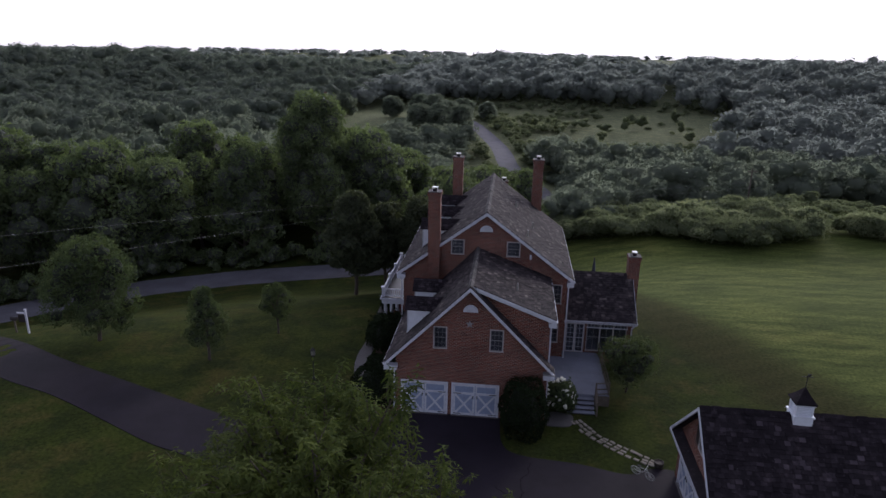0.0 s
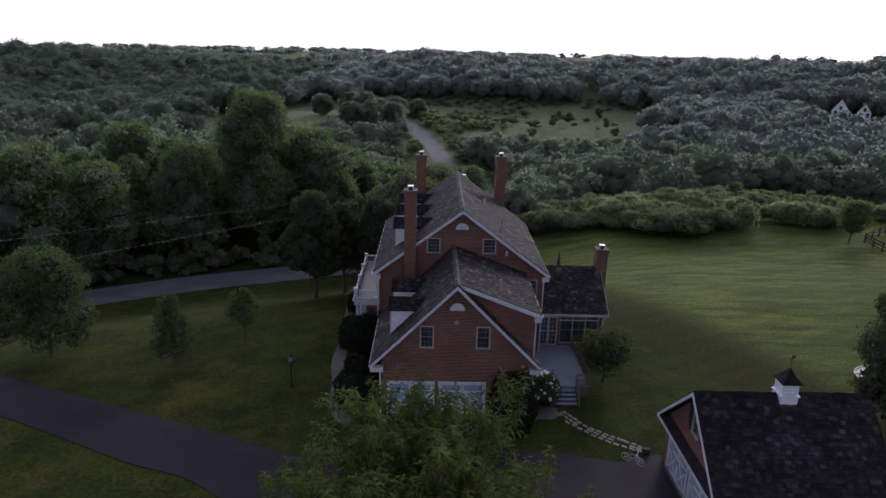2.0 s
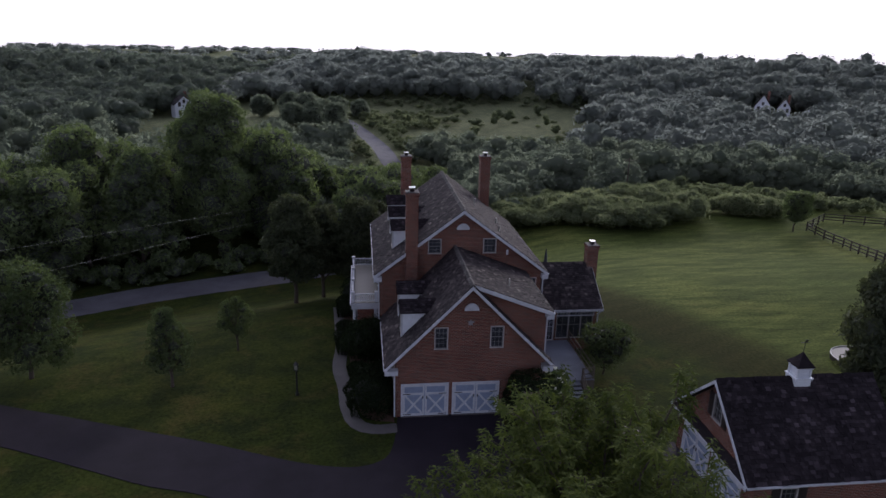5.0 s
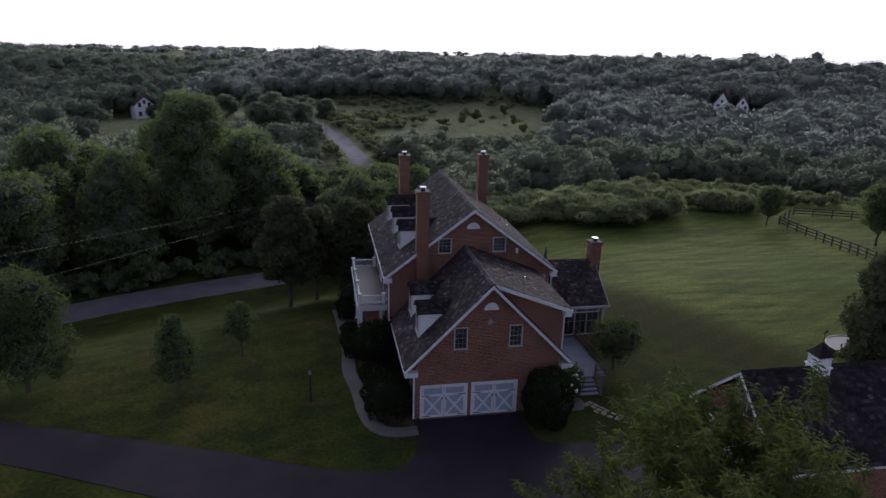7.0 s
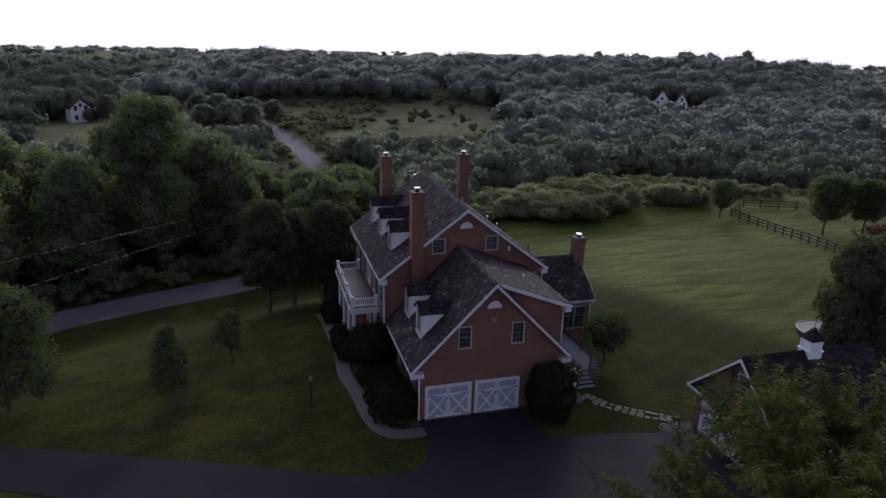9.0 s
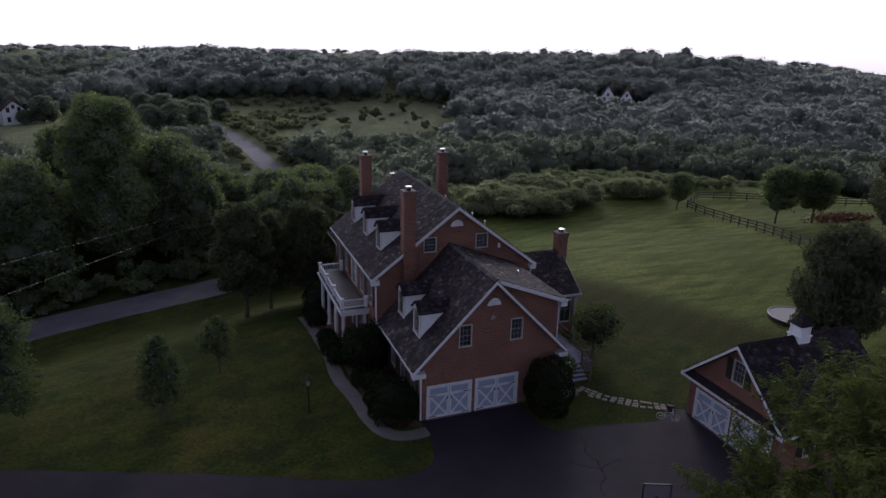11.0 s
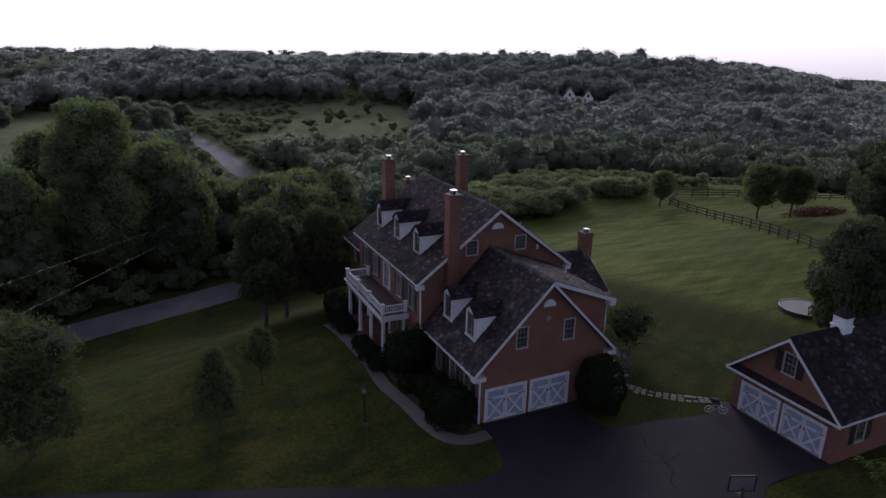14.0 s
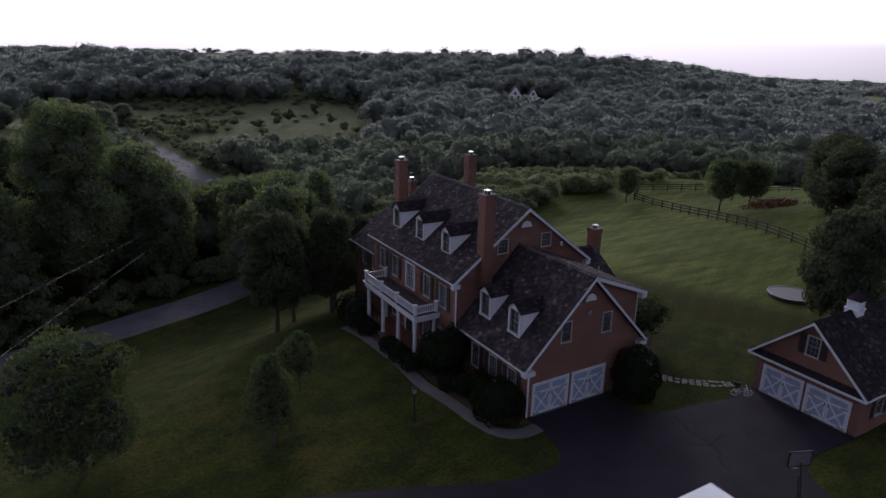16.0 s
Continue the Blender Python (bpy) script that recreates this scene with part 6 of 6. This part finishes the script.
for i in range(1, len(line)):
    step += (line[i] - line[i - 1]).length
    if step > 0.42:
        step = 0
        d = (line[i] - last).normalized()
        last = line[i]
        nrm = Vector((-d.y, d.x))
        for k in (-1, 0, 1):
            if rnd.random() < 0.1:
                continue
            c = line[i] + nrm * k * 0.28 + Vector((rnd.uniform(-0.05, 0.05), rnd.uniform(-0.05, 0.05)))
            a = math.atan2(d.y, d.x) + rnd.uniform(-0.14, 0.14)
            l, w = rnd.uniform(0.14, 0.19), rnd.uniform(0.08, 0.11)
            bm = boxes((-l, l, -w, w, -0.05, 0.05 + rnd.uniform(0, 0.015)))
            bmesh.ops.bevel(bm, geom=bm.edges[:], offset=0.015, segments=1, affect="EDGES")
            st = part("stone", bm, STONE, walkway)
            st.matrix_basis = Matrix.Translation((c.x, c.y, 0)) @ Matrix.Rotation(a, 4, "Z")
        row += 1
pad = slab("paving_pad", [(2.95, 35.9), (4.4, 36.0), (4.6, 37.3), (3.0, 37.4)], CONCRETE, 0.05)
tagged(pad, "small pale concrete pad beside the garage corner", "paving", kind="structure")

# cracks in the asphalt
TAR = plain("crack_filler", (0.0105, 0.0085, 0.0125), 0.95, vary=0.2, spec=0.05)
for pts in ([(1.9, 31.9), (1.75, 31.0), (1.35, 30.2), (1.5, 29.3), (1.25, 28.6)], [(0.0, 29.6), (0.7, 29.0), (1.25, 28.6), (1.1, 27.9), (0.4, 27.3), (0.2, 26.6)], [(1.25, 28.6), (2.0, 28.9), (2.9, 29.0)]):
    rr = random.Random(len(pts))
    c = [(x + rr.uniform(-0.06, 0.06), y + rr.uniform(-0.06, 0.06)) for x, y in [tuple(v) for v in catmull(pts, 5)]]
    ob = ribbon("crack", c, 0.016, TAR, 0.036, 0.0, 2, 0.03)
    tagged(ob, "dark sealed crack across the asphalt", "crack", kind="structure")


# bicycle and barrel by the detached garage
def bicycle(x, y, turn, lean):
    b = empty("bicycle", Matrix.Translation((x, y, 0.03)) @ Matrix.Rotation(turn, 4, "Z") @ Matrix.Rotation(lean, 4, "X") @ Matrix.Scale(0.82, 4), label="white bicycle leaning beside the driveway", category="bicycle")
    white = plain("bicycle_paint", (0.3, 0.31, 0.31), 0.35, vary=0.08)
    for cx in (-0.52, 0.52):
        bm = bmesh.new()
        for i in range(24):
            a, c = 2 * math.pi * i / 24, 2 * math.pi * (i + 1) / 24
            rod(bm, (cx + 0.33 * math.cos(a), 0, 0.34 + 0.33 * math.sin(a)), (cx + 0.33 * math.cos(c), 0, 0.34 + 0.33 * math.sin(c)), 0.022, None, 5)
        wh = part("wheel", bm, white, b)
        bm = bmesh.new()
        for i in range(10):
            a = 2 * math.pi * i / 10
            rod(bm, (cx, 0, 0.34), (cx + 0.32 * math.cos(a), 0, 0.34 + 0.32 * math.sin(a)), 0.004, None, 4)
        part("spokes", bm, METAL, wh)
    bm = bmesh.new()
    for p, q in (((-0.52, 0.34), (-0.12, 0.36)), ((-0.52, 0.34), (-0.22, 0.78)), ((-0.12, 0.36), (-0.22, 0.86)), ((-0.12, 0.36), (0.34, 0.8)), ((-0.22, 0.78), (0.34, 0.84)), ((0.32, 0.95), (0.52, 0.34))):
        rod(bm, (p[0], 0, p[1]), (q[0], 0, q[1]), 0.02, None, 6)
    part("bike_frame", bm, white, b)
    bm = bmesh.new()
    rod(bm, (0.28, -0.28, 1.0), (0.28, 0.28, 1.0), 0.015, None, 6)
    rod(bm, (0.32, 0, 0.9), (0.28, 0, 1.0), 0.015, None, 6)
    part("handlebar", bm, METAL, b)
    part("saddle", boxes((-0.36, -0.1, -0.07, 0.07, 0.86, 0.92)), IRON, b)


bicycle(8.05, 31.5, radians(-38), radians(14))
bar_ = empty("barrel_planter", Matrix.Translation((9.1, 32.55, 0.0)) @ Matrix.Scale(0.7, 4), label="half wooden barrel planter beside the garage", category="planter")
bm = bmesh.new()
lathe(bm, [(0.3, -0.05), (0.36, 0.25), (0.38, 0.5), (0.34, 0.5), (0.33, 0.42)], 18)
part("staves", bm, WOODDARK, bar_)
bm = bmesh.new()
lathe(bm, [(0.365, 0.12), (0.37, 0.18)], 18)
part("hoop_band", bm, IRON, bar_)

# round raised bed in the field
pool = empty("round_pool", Matrix.Translation((28.8, 41.1, hz(28.8, 41.1))), label="low round pool with grey cover and pale rim", category="pool")
bm = bmesh.new()
lathe(bm, [(2.0, -0.3), (2.0, 0.36), (1.9, 0.36)], 40)
part("side_wall", bm, SHUTTER, pool)
bm = bmesh.new()
for i in range(40):
    a, b = 2 * math.pi * i / 40, 2 * math.pi * (i + 1) / 40
    bar(bm, (2.0 * math.cos(a), 2.0 * math.sin(a), 0.39), (2.0 * math.cos(b), 2.0 * math.sin(b), 0.39), 0.07, 0.05)
part("rim", bm, plain("pool_rim", (0.3, 0.3, 0.31), 0.6), pool)
bm = bmesh.new()
lathe(bm, [(1.86, 0.2), (1.84, 0.3), (1.2, 0.28), (0.1, 0.26)], 40)
part("cover", bm, plain("pool_cover", (0.095, 0.08, 0.072), 0.9, vary=0.9, scale=3.5, bumps=0.5, spec=0.1), pool)

# closed umbrella and low roof behind the sunroom
umb = empty("patio_umbrella", Matrix.Translation((7.3, 53.0, hz(7.3, 53.0))), label="closed dark patio umbrella behind the sunroom", category="umbrella")
bm = bmesh.new()
rod(bm, (0, 0, 0), (0, 0, 5.6), 0.03)
part("pole", bm, WOODGREY, umb)
bm = bmesh.new()
lathe(bm, [(0.16, 3.7), (0.19, 4.1), (0.12, 4.9), (0.03, 5.5)], 10)
part("canopy", bm, plain("umbrella_cloth", (0.06, 0.07, 0.09), 0.9), umb)


# houses far off among the trees
def far_house(x, y, turn, w, d, h, rise, label):
    t = empty("far_house", Matrix.Translation((x, y, hz(x, y))) @ Matrix.Rotation(radians(turn), 4, "Z"), label=label, category="house")
    bm = bmesh.new()
    prism(bm, [(-w / 2, -1), (w / 2, -1), (w / 2, h), (0, h + rise), (-w / 2, h)], "y", -d / 2, d / 2)
    bmesh.ops.recalc_face_normals(bm, faces=bm.faces)
    part("wall", bm, CLAP, t)
    for s in (-1, 1):
        roof_plane("roof", "y", (s * (w / 2 + 0.4), h - 0.4 * rise / (w / 2)), (0, h + rise + 0.15), -d / 2 - 0.3, d / 2 + 0.3, SLATE_DARK, t, 0.12)
    for z in (0.9, 3.6):
        for u in (-0.25, 0.25):
            if z + 1.4 < h + rise * 0.5:
                part("window", boxes((u * w - 0.45, u * w + 0.45, -d / 2 - 0.03, -d / 2 + 0.02, z, z + 1.4)), SHUTTER, t)
    part("window", boxes((-0.4, 0.4, -d / 2 - 0.03, -d / 2 + 0.02, h + 0.2, h + 1.3)), SHUTTER, t)
    part("chimney", boxes((w * 0.2, w * 0.2 + 0.8, d * 0.2, d * 0.2 + 0.8, h, h + rise + 1.2)), BRICK_CH, t)


far_house(-65.5, 226, 25, 5.6, 7, 4.4, 2.3, "white far farmhouse among trees on the hill")
far_house(-61.4, 228, 25, 3.4, 6, 3.2, 1.7, "white side wing of the far farmhouse")
far_house(129.6, 219.0, -32, 5.0, 6, 5.2, 3.5, "white gabled house on the far wooded hillside")
far_house(134.6, 214.4, -32, 3.9, 6, 5.3, 2.7, "white gabled house on the far wooded hillside")
far_house(143.5, 211.5, -32, 6.4, 6, 3.8, 1.6, "pale low house on the far wooded hillside")
# meadow trees that stand alone
LONE = make_tree(61, 7.5, 7.4, 0.2, LEAF_VALLEY_HAZED, 16, 520, 0.34, 0.06, "oval")
for x, y, s in ((-31.5, 184, 0.8), (-39, 214, 0.9), (-60.6, 219, 0.55), (-56.5, 221, 1.0), (-8.5, 224, 0.85), (-28, 199, 0.95), (-21.5, 198, 1.1), (-15.5, 203, 1.0), (-16, 214, 1.0), (-25, 211, 1.1), (-30, 216, 1.0), (-20, 207, 1.0)):
    plant("meadow_tree", LONE, x, y, "round tree standing in the far meadow", "tree", s, x, "trees in the far meadow")
rng = np.random.default_rng(9)
n = 1500
p = np.stack([rng.normal(70.5, 2.3, n), rng.normal(70.5, 1.2, n), np.zeros(n)], 1)
p[:, 2] = height(p[:, 0], p[:, 1]) + np.abs(rng.normal(0.25, 0.3, n))
pile = new("brush_pile", quads_mesh("brush_pile", cards(p, np.tile([0, 0, 1.0], (n, 1)), 0.35, rng, 1.0, 0.25), plain("dead_brush", (0.16, 0.075, 0.045), 0.9, vary=0.5)))
tagged(pile, "heap of reddish brown cut brush by the trees", "brush pile", kind="stuff")
